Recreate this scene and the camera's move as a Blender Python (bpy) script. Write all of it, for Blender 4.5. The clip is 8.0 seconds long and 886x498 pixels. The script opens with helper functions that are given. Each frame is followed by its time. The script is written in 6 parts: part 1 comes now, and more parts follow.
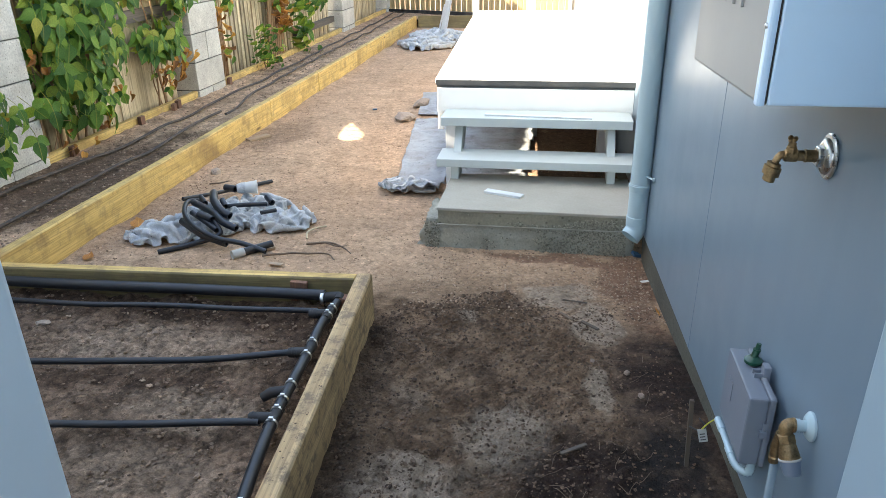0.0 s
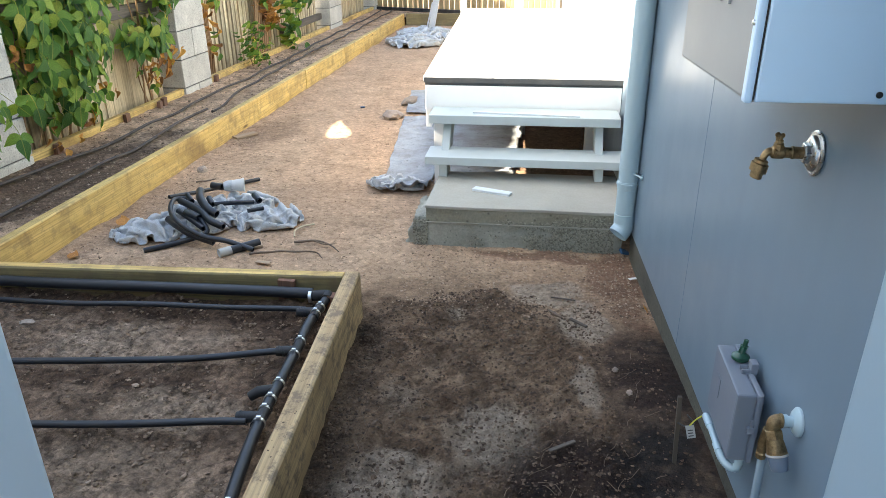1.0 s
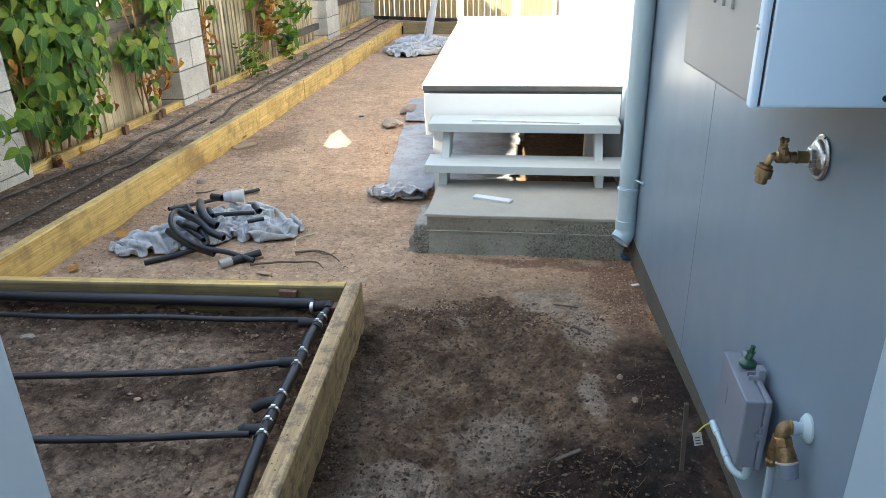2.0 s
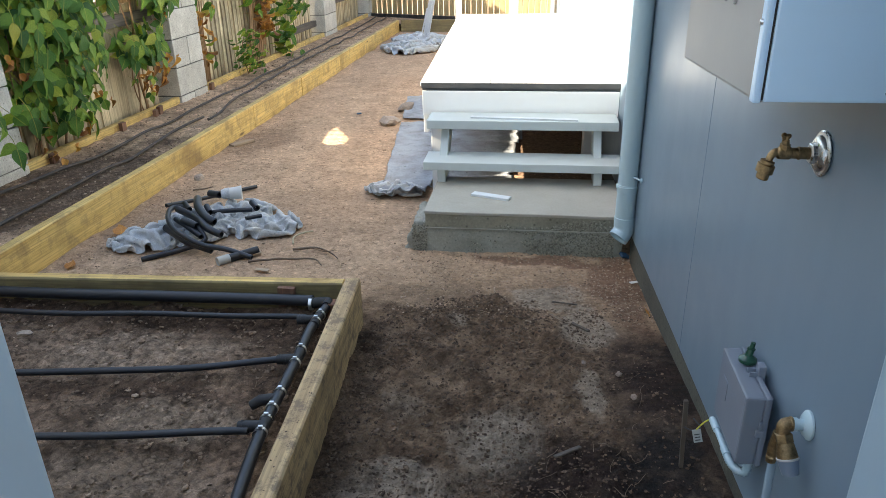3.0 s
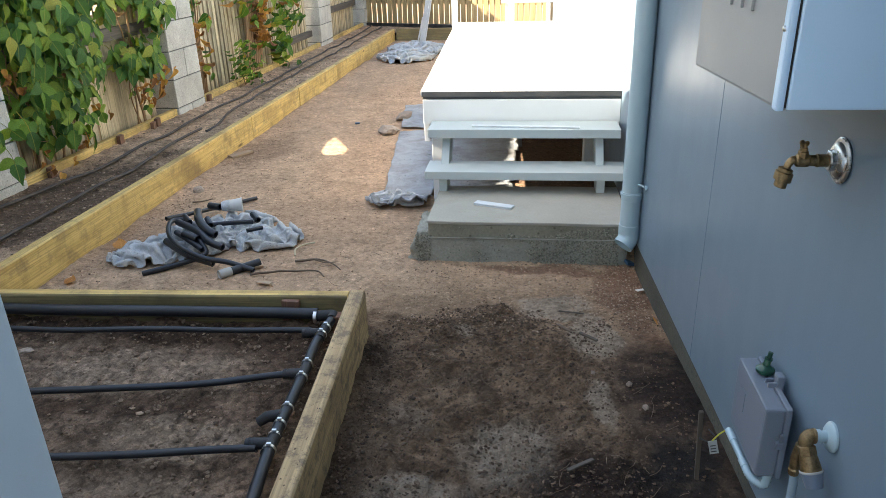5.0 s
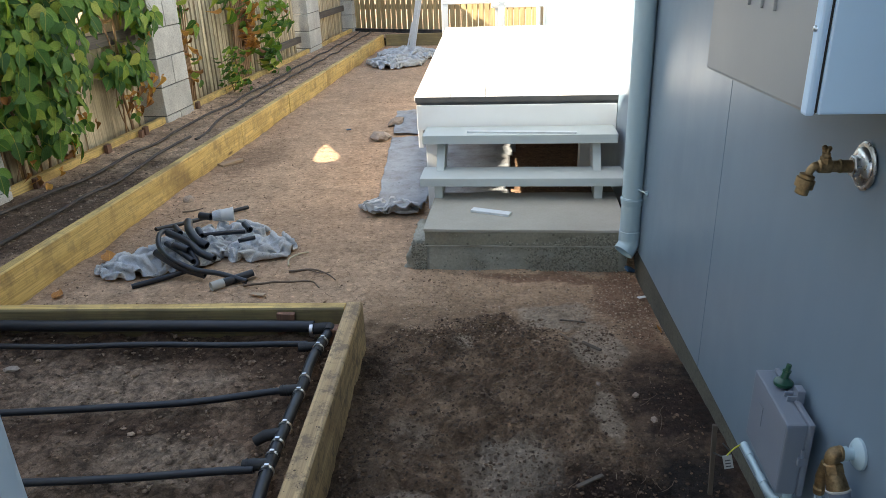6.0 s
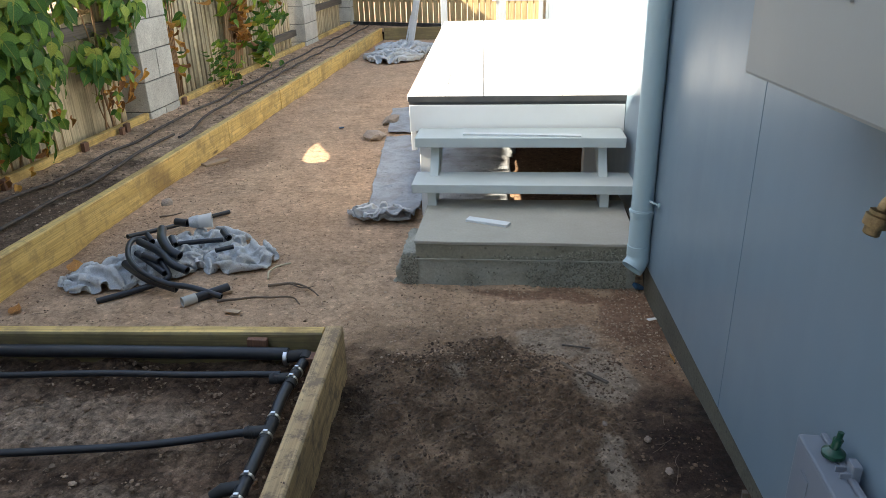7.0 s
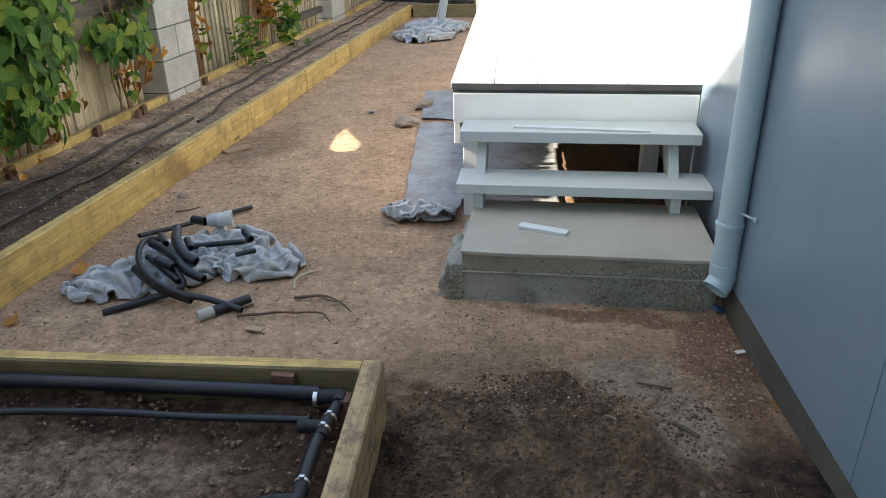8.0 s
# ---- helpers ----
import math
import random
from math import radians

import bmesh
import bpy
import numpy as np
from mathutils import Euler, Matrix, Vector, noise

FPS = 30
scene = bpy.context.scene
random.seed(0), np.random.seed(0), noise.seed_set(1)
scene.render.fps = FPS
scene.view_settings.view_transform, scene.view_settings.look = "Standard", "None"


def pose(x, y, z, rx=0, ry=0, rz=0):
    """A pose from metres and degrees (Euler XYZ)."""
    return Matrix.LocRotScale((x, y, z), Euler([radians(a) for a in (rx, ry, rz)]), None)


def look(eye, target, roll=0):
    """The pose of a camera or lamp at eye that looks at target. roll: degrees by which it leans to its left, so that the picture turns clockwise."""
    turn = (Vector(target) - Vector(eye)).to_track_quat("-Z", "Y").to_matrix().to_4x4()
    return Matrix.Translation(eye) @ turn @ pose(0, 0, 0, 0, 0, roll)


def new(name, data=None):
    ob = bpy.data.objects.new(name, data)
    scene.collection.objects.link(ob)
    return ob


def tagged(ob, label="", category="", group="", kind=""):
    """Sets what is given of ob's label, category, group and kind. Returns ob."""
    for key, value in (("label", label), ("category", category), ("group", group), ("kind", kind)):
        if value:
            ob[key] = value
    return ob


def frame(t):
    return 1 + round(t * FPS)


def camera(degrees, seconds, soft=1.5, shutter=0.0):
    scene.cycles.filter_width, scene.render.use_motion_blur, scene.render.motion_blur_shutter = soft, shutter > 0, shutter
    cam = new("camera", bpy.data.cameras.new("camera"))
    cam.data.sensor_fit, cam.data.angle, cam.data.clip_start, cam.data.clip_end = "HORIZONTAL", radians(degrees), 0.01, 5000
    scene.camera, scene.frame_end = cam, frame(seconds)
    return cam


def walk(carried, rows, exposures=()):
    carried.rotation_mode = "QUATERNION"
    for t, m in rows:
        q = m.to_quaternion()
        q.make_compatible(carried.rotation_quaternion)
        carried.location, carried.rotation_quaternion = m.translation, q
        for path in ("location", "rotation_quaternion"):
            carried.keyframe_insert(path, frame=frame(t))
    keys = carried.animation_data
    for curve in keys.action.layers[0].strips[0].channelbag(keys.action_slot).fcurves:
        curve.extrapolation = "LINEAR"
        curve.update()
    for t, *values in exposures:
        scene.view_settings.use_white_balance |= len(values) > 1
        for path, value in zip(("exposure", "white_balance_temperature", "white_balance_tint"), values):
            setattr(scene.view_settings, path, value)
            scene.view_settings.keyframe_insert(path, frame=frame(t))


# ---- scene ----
# ---- camera ----
cam = camera(64.3, 8.0, soft=0.5)
PATH = [
    (0, (0.223, -0.116, 1.399), (-0.066, 1.687, 0.584), -0.9),
    (0.5, (0.224, -0.113, 1.399), (-0.049, 1.686, 0.568), -0.6),
    (1, (0.222, -0.112, 1.395), (-0.034, 1.694, 0.575), -0.6),
    (1.5, (0.218, -0.104, 1.397), (-0.041, 1.71, 0.597), -1.4),
    (3, (0.204, -0.101, 1.388), (-0.042, 1.713, 0.583), -1.1),
    (3.5, (0.206, -0.099, 1.39), (-0.038, 1.712, 0.578), -1.6),
    (4, (0.204, -0.098, 1.388), (-0.018, 1.718, 0.58), -1.4),
    (4.5, (0.193, -0.086, 1.39), (-0.047, 1.733, 0.593), -1.7),
    (6, (0.128, -0.017, 1.381), (-0.081, 1.815, 0.607), -2.1),
    (6.5, (0.144, 0.144, 1.346), (-0.029, 1.976, 0.563), -1.6),
    (7, (0.134, 0.26, 1.354), (-0.076, 2.086, 0.565), -1.7),
    (7.5, (0.088, 0.388, 1.342), (-0.122, 2.184, 0.488), -1.2),
    (8, (-0.023, 0.639, 1.318), (-0.287, 2.434, 0.477), -1.4),
]
walk(cam, [(t, look(e, g, r)) for t, e, g, r in PATH], exposures=[(0.0, 2.64, 7250, 9), (1.0, 2.66, 7250, 9), (1.7, 2.6, 7250, 9), (3.0, 2.25, 7250, 9), (3.5, 2.3, 7250, 9), (4.5, 2.33, 7250, 9), (6.0, 1.96, 7250, 9), (8.0, 1.88, 7250, 9)])

# ---- world, sun ----
SUN_WAY = Vector((1.6, 0.1, -1.0)).normalized()
world = bpy.data.worlds.new("world")
scene.world = world
world.use_nodes = True
wn = world.node_tree.nodes
sky = wn.new("ShaderNodeTexSky")
sky.sky_type = "NISHITA"
sky.sun_disc = False
sky.sun_elevation = math.asin(-SUN_WAY.z)
sky.sun_rotation = math.atan2(-SUN_WAY.x, -SUN_WAY.y)
world.node_tree.links.new(sky.outputs[0], wn["Background"].inputs[0])
wn["Background"].inputs[1].default_value = 0.15
sun = new("sun", bpy.data.lights.new("sun", "SUN"))
sun.data.energy = 5.0
sun.data.angle = radians(0.53)
sun.data.color = (1.0, 0.93, 0.82)
sun.matrix_world = look((0, 0, 6), Vector((0, 0, 6)) + SUN_WAY)


# ---- materials ----
class Nodes:
    """Short-hand for building one node material."""

    def __init__(self, name, rough=0.6, metal=0.0):
        self.mat = bpy.data.materials.new(name)
        self.mat.use_nodes = True
        self.tree = self.mat.node_tree
        self.bsdf = self.tree.nodes["Principled BSDF"]
        self.bsdf.inputs["Roughness"].default_value = rough
        self.bsdf.inputs["Metallic"].default_value = metal
        self.coord = self.tree.nodes.new("ShaderNodeTexCoord").outputs["Object"]

    def link(self, a, b):
        self.tree.links.new(a, b)

    def world_coord(self):
        return self.tree.nodes.new("ShaderNodeNewGeometry").outputs["Position"]

    def mapped(self, scale=(1, 1, 1), coord=None):
        m = self.tree.nodes.new("ShaderNodeMapping")
        m.inputs["Scale"].default_value = scale
        self.link(coord or self.coord, m.inputs["Vector"])
        return m.outputs[0]

    def offset_by_object(self, coord, amount=37.0):
        info = self.tree.nodes.new("ShaderNodeObjectInfo")
        mul = self.math("MULTIPLY", info.outputs["Random"], amount)
        add = self.tree.nodes.new("ShaderNodeVectorMath")
        add.operation = "ADD"
        self.link(coord, add.inputs[0])
        self.link(mul, add.inputs[1])
        return add.outputs[0]

    def random(self):
        return self.tree.nodes.new("ShaderNodeObjectInfo").outputs["Random"]

    def mark(self, name):
        """A value stored on the mesh's points: where the ground is damp, wet or shaded, pale or red."""
        a = self.tree.nodes.new("ShaderNodeAttribute")
        a.attribute_name = name
        return a.outputs["Fac"]

    def island(self):
        return self.tree.nodes.new("ShaderNodeNewGeometry").outputs["Random Per Island"]

    def noise(self, scale, detail=4.0, rough=0.55, coord=None):
        n = self.tree.nodes.new("ShaderNodeTexNoise")
        n.inputs["Scale"].default_value = scale
        n.inputs["Detail"].default_value = detail
        n.inputs["Roughness"].default_value = rough
        self.link(coord or self.coord, n.inputs["Vector"])
        return n.outputs["Fac"]

    def voronoi(self, scale, coord=None, feature="F1"):
        n = self.tree.nodes.new("ShaderNodeTexVoronoi")
        n.feature = feature
        n.inputs["Scale"].default_value = scale
        self.link(coord or self.coord, n.inputs["Vector"])
        return n.outputs["Distance"]

    def grains(self, scale, coord):
        """Scattered grains: a random value per grain, and the distance from its middle."""
        n = self.tree.nodes.new("ShaderNodeTexVoronoi")
        n.inputs["Scale"].default_value = scale
        self.link(coord, n.inputs["Vector"])
        sep = self.tree.nodes.new("ShaderNodeSeparateColor")
        self.link(n.outputs["Color"], sep.inputs[0])
        return sep.outputs[0], n.outputs["Distance"]

    def ramp(self, fac, stops):
        r = self.tree.nodes.new("ShaderNodeValToRGB")
        el = r.color_ramp.elements
        while len(el) < len(stops):
            el.new(0.5)
        for e, (p, c) in zip(el, stops):
            e.position = p
            e.color = (c, c, c, 1) if isinstance(c, (int, float)) else (*c, 1)
        self.link(fac, r.inputs[0])
        return r.outputs[0]

    def mix(self, fac, a, b, blend="MIX"):
        m = self.tree.nodes.new("ShaderNodeMix")
        m.data_type = "RGBA"
        m.blend_type = blend
        for v, i in ((fac, 0), (a, 6), (b, 7)):
            if isinstance(v, (int, float)):
                m.inputs[i].default_value = v if i == 0 else (v, v, v, 1)
            elif isinstance(v, tuple):
                m.inputs[i].default_value = (*v, 1)
            else:
                self.link(v, m.inputs[i])
        return m.outputs[2]

    def math(self, op, a, b=0.0, c=None):
        m = self.tree.nodes.new("ShaderNodeMath")
        m.operation = op
        for i, v in enumerate((a, b, c)):
            if v is None:
                continue
            if isinstance(v, (int, float)):
                m.inputs[i].default_value = v
            else:
                self.link(v, m.inputs[i])
        return m.outputs[0]

    def blob(self, pos, cx, cy, rx, ry, warp=None, soft=0.5):
        """1 inside an ellipse on the ground, 0 outside, with a soft and wavering edge."""
        sep = self.tree.nodes.new("ShaderNodeSeparateXYZ")
        self.link(pos, sep.inputs[0])
        dx = self.math("DIVIDE", self.math("SUBTRACT", sep.outputs[0], cx), rx)
        dy = self.math("DIVIDE", self.math("SUBTRACT", sep.outputs[1], cy), ry)
        r = self.math("SQRT", self.math("ADD", self.math("MULTIPLY", dx, dx), self.math("MULTIPLY", dy, dy)))
        if warp is not None:
            r = self.math("ADD", r, self.math("MULTIPLY_ADD", warp, 3.4, -1.7))
        m = self.tree.nodes.new("ShaderNodeMapRange")
        m.interpolation_type = "SMOOTHSTEP"
        m.inputs["From Min"].default_value = 1 + soft / 2
        m.inputs["From Max"].default_value = 1 - soft / 2
        self.link(r, m.inputs["Value"])
        return m.outputs[0]

    def color(self, c):
        if isinstance(c, tuple):
            self.bsdf.inputs["Base Color"].default_value = (*c, 1)
        else:
            self.link(c, self.bsdf.inputs["Base Color"])

    def rough(self, r):
        self.link(r, self.bsdf.inputs["Roughness"])

    def bump(self, height, strength=0.3, distance=0.01):
        b = self.tree.nodes.new("ShaderNodeBump")
        if isinstance(strength, (int, float)):
            b.inputs["Strength"].default_value = strength
        else:
            self.link(strength, b.inputs["Strength"])
        b.inputs["Distance"].default_value = distance
        self.link(height, b.inputs["Height"])
        self.link(b.outputs[0], self.bsdf.inputs["Normal"])


def dirt_material(name, dry, mid, dark, blotches=(), light=(), marks=False, patchy=0.5, grit_by=0.5, clotted=0.5, mottled=1.0):
    n = Nodes(name, 0.95)
    n.bsdf.inputs["Specular IOR Level"].default_value = 0.12
    p = n.world_coord()
    big = n.noise(1.1, 5, 0.6, p)
    med = n.noise(6.0, 6, 0.65, p)
    fine = n.noise(48.0, 6, 0.72, p)
    grit = n.noise(190.0, 4, 0.8, p)
    lump = n.noise(17.0, 7, 0.7, p)
    grain, grain_h = n.grains(80.0, p)
    warp = n.noise(2.6, 9, 0.72, p)
    c = n.mix(n.ramp(big, [(0.35, 0.0), (0.65, 1.0)]), dry, mid)
    c = n.mix(n.math("MULTIPLY", n.ramp(med, [(0.44, 0.0), (0.6, 1.0)]), patchy), c, dark)
    c = n.mix(1.0, c, n.ramp(n.noise(2.2, 6, 0.68, p), [(0.36, 1 - 0.4 * patchy), (0.5, 1.0), (0.64, 1 + 0.25 * patchy)]), "MULTIPLY")
    relief = 0.6
    if marks:
        damp, wet_and_shade = n.mark("damp"), n.mark("wet_and_shade")
        ragged = n.ramp(n.noise(9.0, 8, 0.75, p), [(0.34, 0.45), (0.62, 1.0)])
        edge = lambda v: n.ramp(n.math("ADD", v, n.math("MULTIPLY_ADD", lump, 0.9, -0.45)), [(0.25, 0.0), (0.62, 1.0)])
        c = n.mix(n.math("MULTIPLY", edge(n.mark("red")), 0.75), c, (0.2, 0.105, 0.068))
        c = n.mix(n.math("MULTIPLY", n.ramp(n.math("ADD", damp, n.math("MULTIPLY_ADD", lump, 0.6, -0.3)), [(0.08, 0.0), (0.85, 1.0)]), n.math("MULTIPLY", ragged, 0.97)), c, (0.1, 0.059, 0.036))
        c = n.mix(n.math("MULTIPLY", edge(n.mark("pale")), 0.85), c, (0.37, 0.285, 0.212))
        soak_shade = n.ramp(n.math("ADD", wet_and_shade, n.math("MULTIPLY_ADD", lump, 0.8, -0.4)), [(0.1, 0.0), (0.95, 1.0)])
        c = n.mix(n.math("MULTIPLY", soak_shade, 0.96), c, n.mix(n.ramp(warp, [(0.46, 0.0), (0.56, 1.0)]), (0.034, 0.021, 0.017), (0.012, 0.0105, 0.0105)))
        n.rough(n.ramp(n.math("MULTIPLY", edge(wet_and_shade), n.ramp(warp, [(0.5, 0.1), (0.64, 1.0)])), [(0.0, 0.97), (1.0, 0.6)]))
        relief = n.math("MULTIPLY_ADD", damp, 0.55, 0.4)
    for cx, cy, rx, ry, soft, amount, colour in blotches:
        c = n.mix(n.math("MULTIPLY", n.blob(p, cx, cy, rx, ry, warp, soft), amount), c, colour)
    for cx, cy, rx, ry, soft, amount, colour in light:
        f = n.math("MULTIPLY", n.blob(p, cx, cy, rx, ry, warp, soft), n.ramp(med, [(0.3, 0.3), (0.6, 1.0)]))
        c = n.mix(n.math("MULTIPLY", f, amount), c, colour)
    shift = n.tree.nodes.new("ShaderNodeVectorMath")
    shift.operation = "ADD"
    n.link(p, shift.inputs[0])
    n.link(n.math("MULTIPLY", fine, 0.02), shift.inputs[1])
    clot, clot_h = n.grains(38.0, shift.outputs[0])
    # clot edges and hollows are darkened in colour to deepen the relief's shade
    c = n.mix(1.0, c, n.ramp(clot_h, [(0.0, 1.06), (0.5, 1.0), (0.85, 1 - 0.45 * clotted)]), "MULTIPLY")
    c = n.mix(1.0, c, n.ramp(clot, [(0.0, 1 - 0.22 * clotted), (1.0, 1 + 0.22 * clotted)]), "MULTIPLY")
    c = n.mix(1.0, c, n.ramp(lump, [(0.36, 1 - 0.38 * mottled), (0.47, 1 - 0.04 * mottled), (0.58, 1 + 0.06 * mottled), (0.66, 1 + 0.25 * mottled)]), "MULTIPLY")
    c = n.mix(1.0, c, n.ramp(fine, [(0.34, 1 - 0.38 * mottled), (0.47, 0.98), (0.66, 1 + 0.2 * mottled)]), "MULTIPLY")
    c = n.mix(1.0, c, n.ramp(grain, [(0.0, 0.72), (0.08, 0.98), (0.9, 1.03), (1.0, 1.35)]), "MULTIPLY")
    c = n.mix(1.0, c, n.ramp(grit, [(0.3, 1 - grit_by), (0.7, 1 + grit_by)]), "MULTIPLY")
    n.color(c)
    h = n.math("ADD", n.math("MULTIPLY", lump, 1.1), n.math("ADD", n.math("MULTIPLY", fine, 0.7), n.math("MULTIPLY", grit, 0.2)))
    h = n.math("SUBTRACT", h, n.math("ADD", n.math("MULTIPLY", grain_h, 0.3), n.math("MULTIPLY", clot_h, 0.55 * clotted)))
    n.bump(h, relief, 0.04)
    return n.mat


# darker brown patches under the deck, beside the strip edging and on the path
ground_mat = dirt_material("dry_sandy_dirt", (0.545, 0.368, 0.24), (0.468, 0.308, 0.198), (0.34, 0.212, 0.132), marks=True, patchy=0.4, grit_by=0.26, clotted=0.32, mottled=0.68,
                           blotches=[(0.4, 4.9, 0.5, 1.3, 0.5, 0.85, (0.15, 0.09, 0.058)), (-1.85, 4.95, 0.22, 0.4, 0.9, 0.65, (0.22, 0.14, 0.09)), (-1.95, 3.3, 0.12, 0.7, 0.9, 0.5, (0.25, 0.16, 0.1)), (-1.0, 3.4, 0.3, 0.9, 0.9, 0.3, (0.28, 0.18, 0.115))])
# darker bands along the pipes and beside the manifold
bed_mat = dirt_material("bed_soil", (0.265, 0.176, 0.12), (0.192, 0.124, 0.082), (0.075, 0.047, 0.031), patchy=0.75, grit_by=0.4, clotted=0.9,
                        blotches=[(-1.0, 1.62, 0.8, 0.06, 0.9, 0.6, (0.1, 0.06, 0.04)), (-1.1, 2.08, 1.0, 0.07, 0.9, 0.8, (0.08, 0.048, 0.032)), (-0.62, 1.85, 0.14, 0.2, 0.9, 0.7, (0.09, 0.055, 0.036))],
                        light=[(-1.2, 1.85, 0.35, 0.13, 0.6, 0.9, (0.35, 0.25, 0.178)), (-0.9, 1.2, 0.5, 0.12, 0.6, 0.7, (0.32, 0.225, 0.157)), (-0.85, 1.5, 0.25, 0.1, 0.6, 0.8, (0.33, 0.235, 0.165))])
strip_mat = dirt_material("strip_soil", (0.66, 0.45, 0.295), (0.53, 0.35, 0.225), (0.27, 0.17, 0.105), patchy=0.65, grit_by=0.4,
                          blotches=[(-2.45, 3.3, 0.45, 1.0, 0.8, 0.85, (0.085, 0.053, 0.035))])


def stone_material(name, a, b):
    n = Nodes(name, 0.92)
    n.bsdf.inputs["Specular IOR Level"].default_value = 0.2
    c = n.mix(n.island(), a, b)
    c = n.mix(1.0, c, n.ramp(n.noise(180, 4), [(0.3, 0.7), (0.7, 1.2)]), "MULTIPLY")
    n.color(c)
    n.bump(n.noise(220, 3), 0.4, 0.004)
    return n.mat


def timber_material(name, light, mid, dark, axis=0, grain=1.0, rough=0.75, stain=0.5, mud=0.0, knots=False, spread=1.0):
    """Sawn timber with the grain along one local axis, knots and grey stains."""
    n = Nodes(name, rough)
    co = n.offset_by_object(n.coord)
    s = [26.0, 26.0, 26.0]
    s[axis] = 1.1
    g = n.noise(1.0 * grain, 6, 0.6, n.mapped(tuple(s), co))
    s2 = [140.0, 140.0, 140.0]
    s2[axis] = 3.5
    fine = n.noise(1.0, 4, 0.6, n.mapped(tuple(s2), co))
    big = n.noise(3.2, 5, 0.65, co)
    c = n.mix(n.ramp(g, [(0.38, 0.0), (0.62, 1.0)]), light, mid)
    c = n.mix(n.math("MULTIPLY", n.ramp(fine, [(0.44, 0.0), (0.66, 1.0)]), 0.55), c, dark)
    c = n.mix(n.math("MULTIPLY", n.ramp(big, [(0.5, 0.0), (0.72, 1.0)]), stain), c, dark)
    if knots:
        k = n.voronoi(1.0, n.mapped((2.1, 9.0, 9.0) if axis == 0 else (9.0, 9.0, 2.1), co))
        c = n.mix(n.ramp(k, [(0.05, 0.85), (0.13, 0.0)]), c, (0.12, 0.065, 0.025))
        marks = n.noise(1.0, 5, 0.7, n.mapped((11.0, 2.0, 2.0), co))
        c = n.mix(n.math("MULTIPLY", n.ramp(marks, [(0.6, 0.0), (0.72, 1.0)]), 0.55), c, dark)
    if mud:
        sp = n.ramp(n.noise(15.0, 8, 0.75, co), [(0.5, 0.0), (0.6, 1.0)])
        c = n.mix(n.math("MULTIPLY", sp, mud), c, (0.16, 0.108, 0.07))
    rnd = n.ramp(n.random(), [(0.0, 1 - 0.18 * spread), (1.0, 1 + 0.12 * spread)])
    n.color(n.mix(1.0, c, rnd, "MULTIPLY"))
    n.bump(n.math("ADD", g, n.math("MULTIPLY", fine, 0.5)), 0.5, 0.004)
    return n.mat


pine = timber_material("treated_pine", (0.86, 0.6, 0.215), (0.7, 0.465, 0.145), (0.28, 0.165, 0.058), 0, stain=0.75, mud=0.35, knots=True)
pine_muddy = timber_material("treated_pine_muddy", (0.7, 0.485, 0.25), (0.52, 0.345, 0.17), (0.22, 0.142, 0.08), 0, stain=0.5, mud=0.75, knots=True)
# Darker pine that carries shade as well as soil staining.
pine_shaded = timber_material("shaded_stained_pine", (0.3, 0.23, 0.1), (0.22, 0.165, 0.075), (0.1, 0.075, 0.04), 0, stain=0.7, mud=0.4)
fence_mat = timber_material("weathered_paling", (0.74, 0.6, 0.385), (0.55, 0.44, 0.28), (0.16, 0.115, 0.068), 2, stain=0.65, spread=1.9)
# Slats brightened in colour to stand for the sun on them.
far_fence_mat = timber_material("brown_paling", (0.56, 0.41, 0.2), (0.42, 0.3, 0.14), (0.2, 0.135, 0.065), 2, stain=0.4)
rail_mat = timber_material("grey_rail", (0.16, 0.135, 0.11), (0.11, 0.09, 0.075), (0.05, 0.04, 0.035), 1, stain=0.4)
peg_mat = timber_material("hardwood_peg", (0.25, 0.12, 0.07), (0.18, 0.085, 0.05), (0.09, 0.045, 0.03), 2, stain=0.3)
stake_mat = timber_material("grey_stake", (0.1, 0.075, 0.055), (0.07, 0.052, 0.038), (0.06, 0.045, 0.035), 2, stain=0.4)
chip_mat = timber_material("pale_chip", (0.45, 0.32, 0.21), (0.36, 0.25, 0.16), (0.2, 0.14, 0.09), 0, stain=0.3)
twig_mat = timber_material("dry_twig", (0.2, 0.135, 0.09), (0.15, 0.1, 0.065), (0.07, 0.045, 0.03), 0, stain=0.3)
stem_mat = timber_material("dry_stem", (0.4, 0.24, 0.12), (0.3, 0.17, 0.085), (0.15, 0.08, 0.04), 2, stain=0.4)


def paint_material(name, col, rough=0.45, dirt=0.12, dirt_col=(0.3, 0.25, 0.2), bump=0.05, scale=5.0, vary=0.09):
    n = Nodes(name, rough)
    big = n.noise(scale, 6, 0.65)
    c = n.mix(n.math("MULTIPLY", n.ramp(big, [(0.45, 0.0), (0.75, 1.0)]), dirt), col, dirt_col)
    n.color(c)
    if bump:
        n.bump(n.noise(160.0, 3), bump, 0.002)
    n.rough(n.ramp(n.noise(3.0, 4), [(0.25, max(rough - vary, 0.02)), (0.75, min(rough + vary, 1.0))]))
    return n.mat


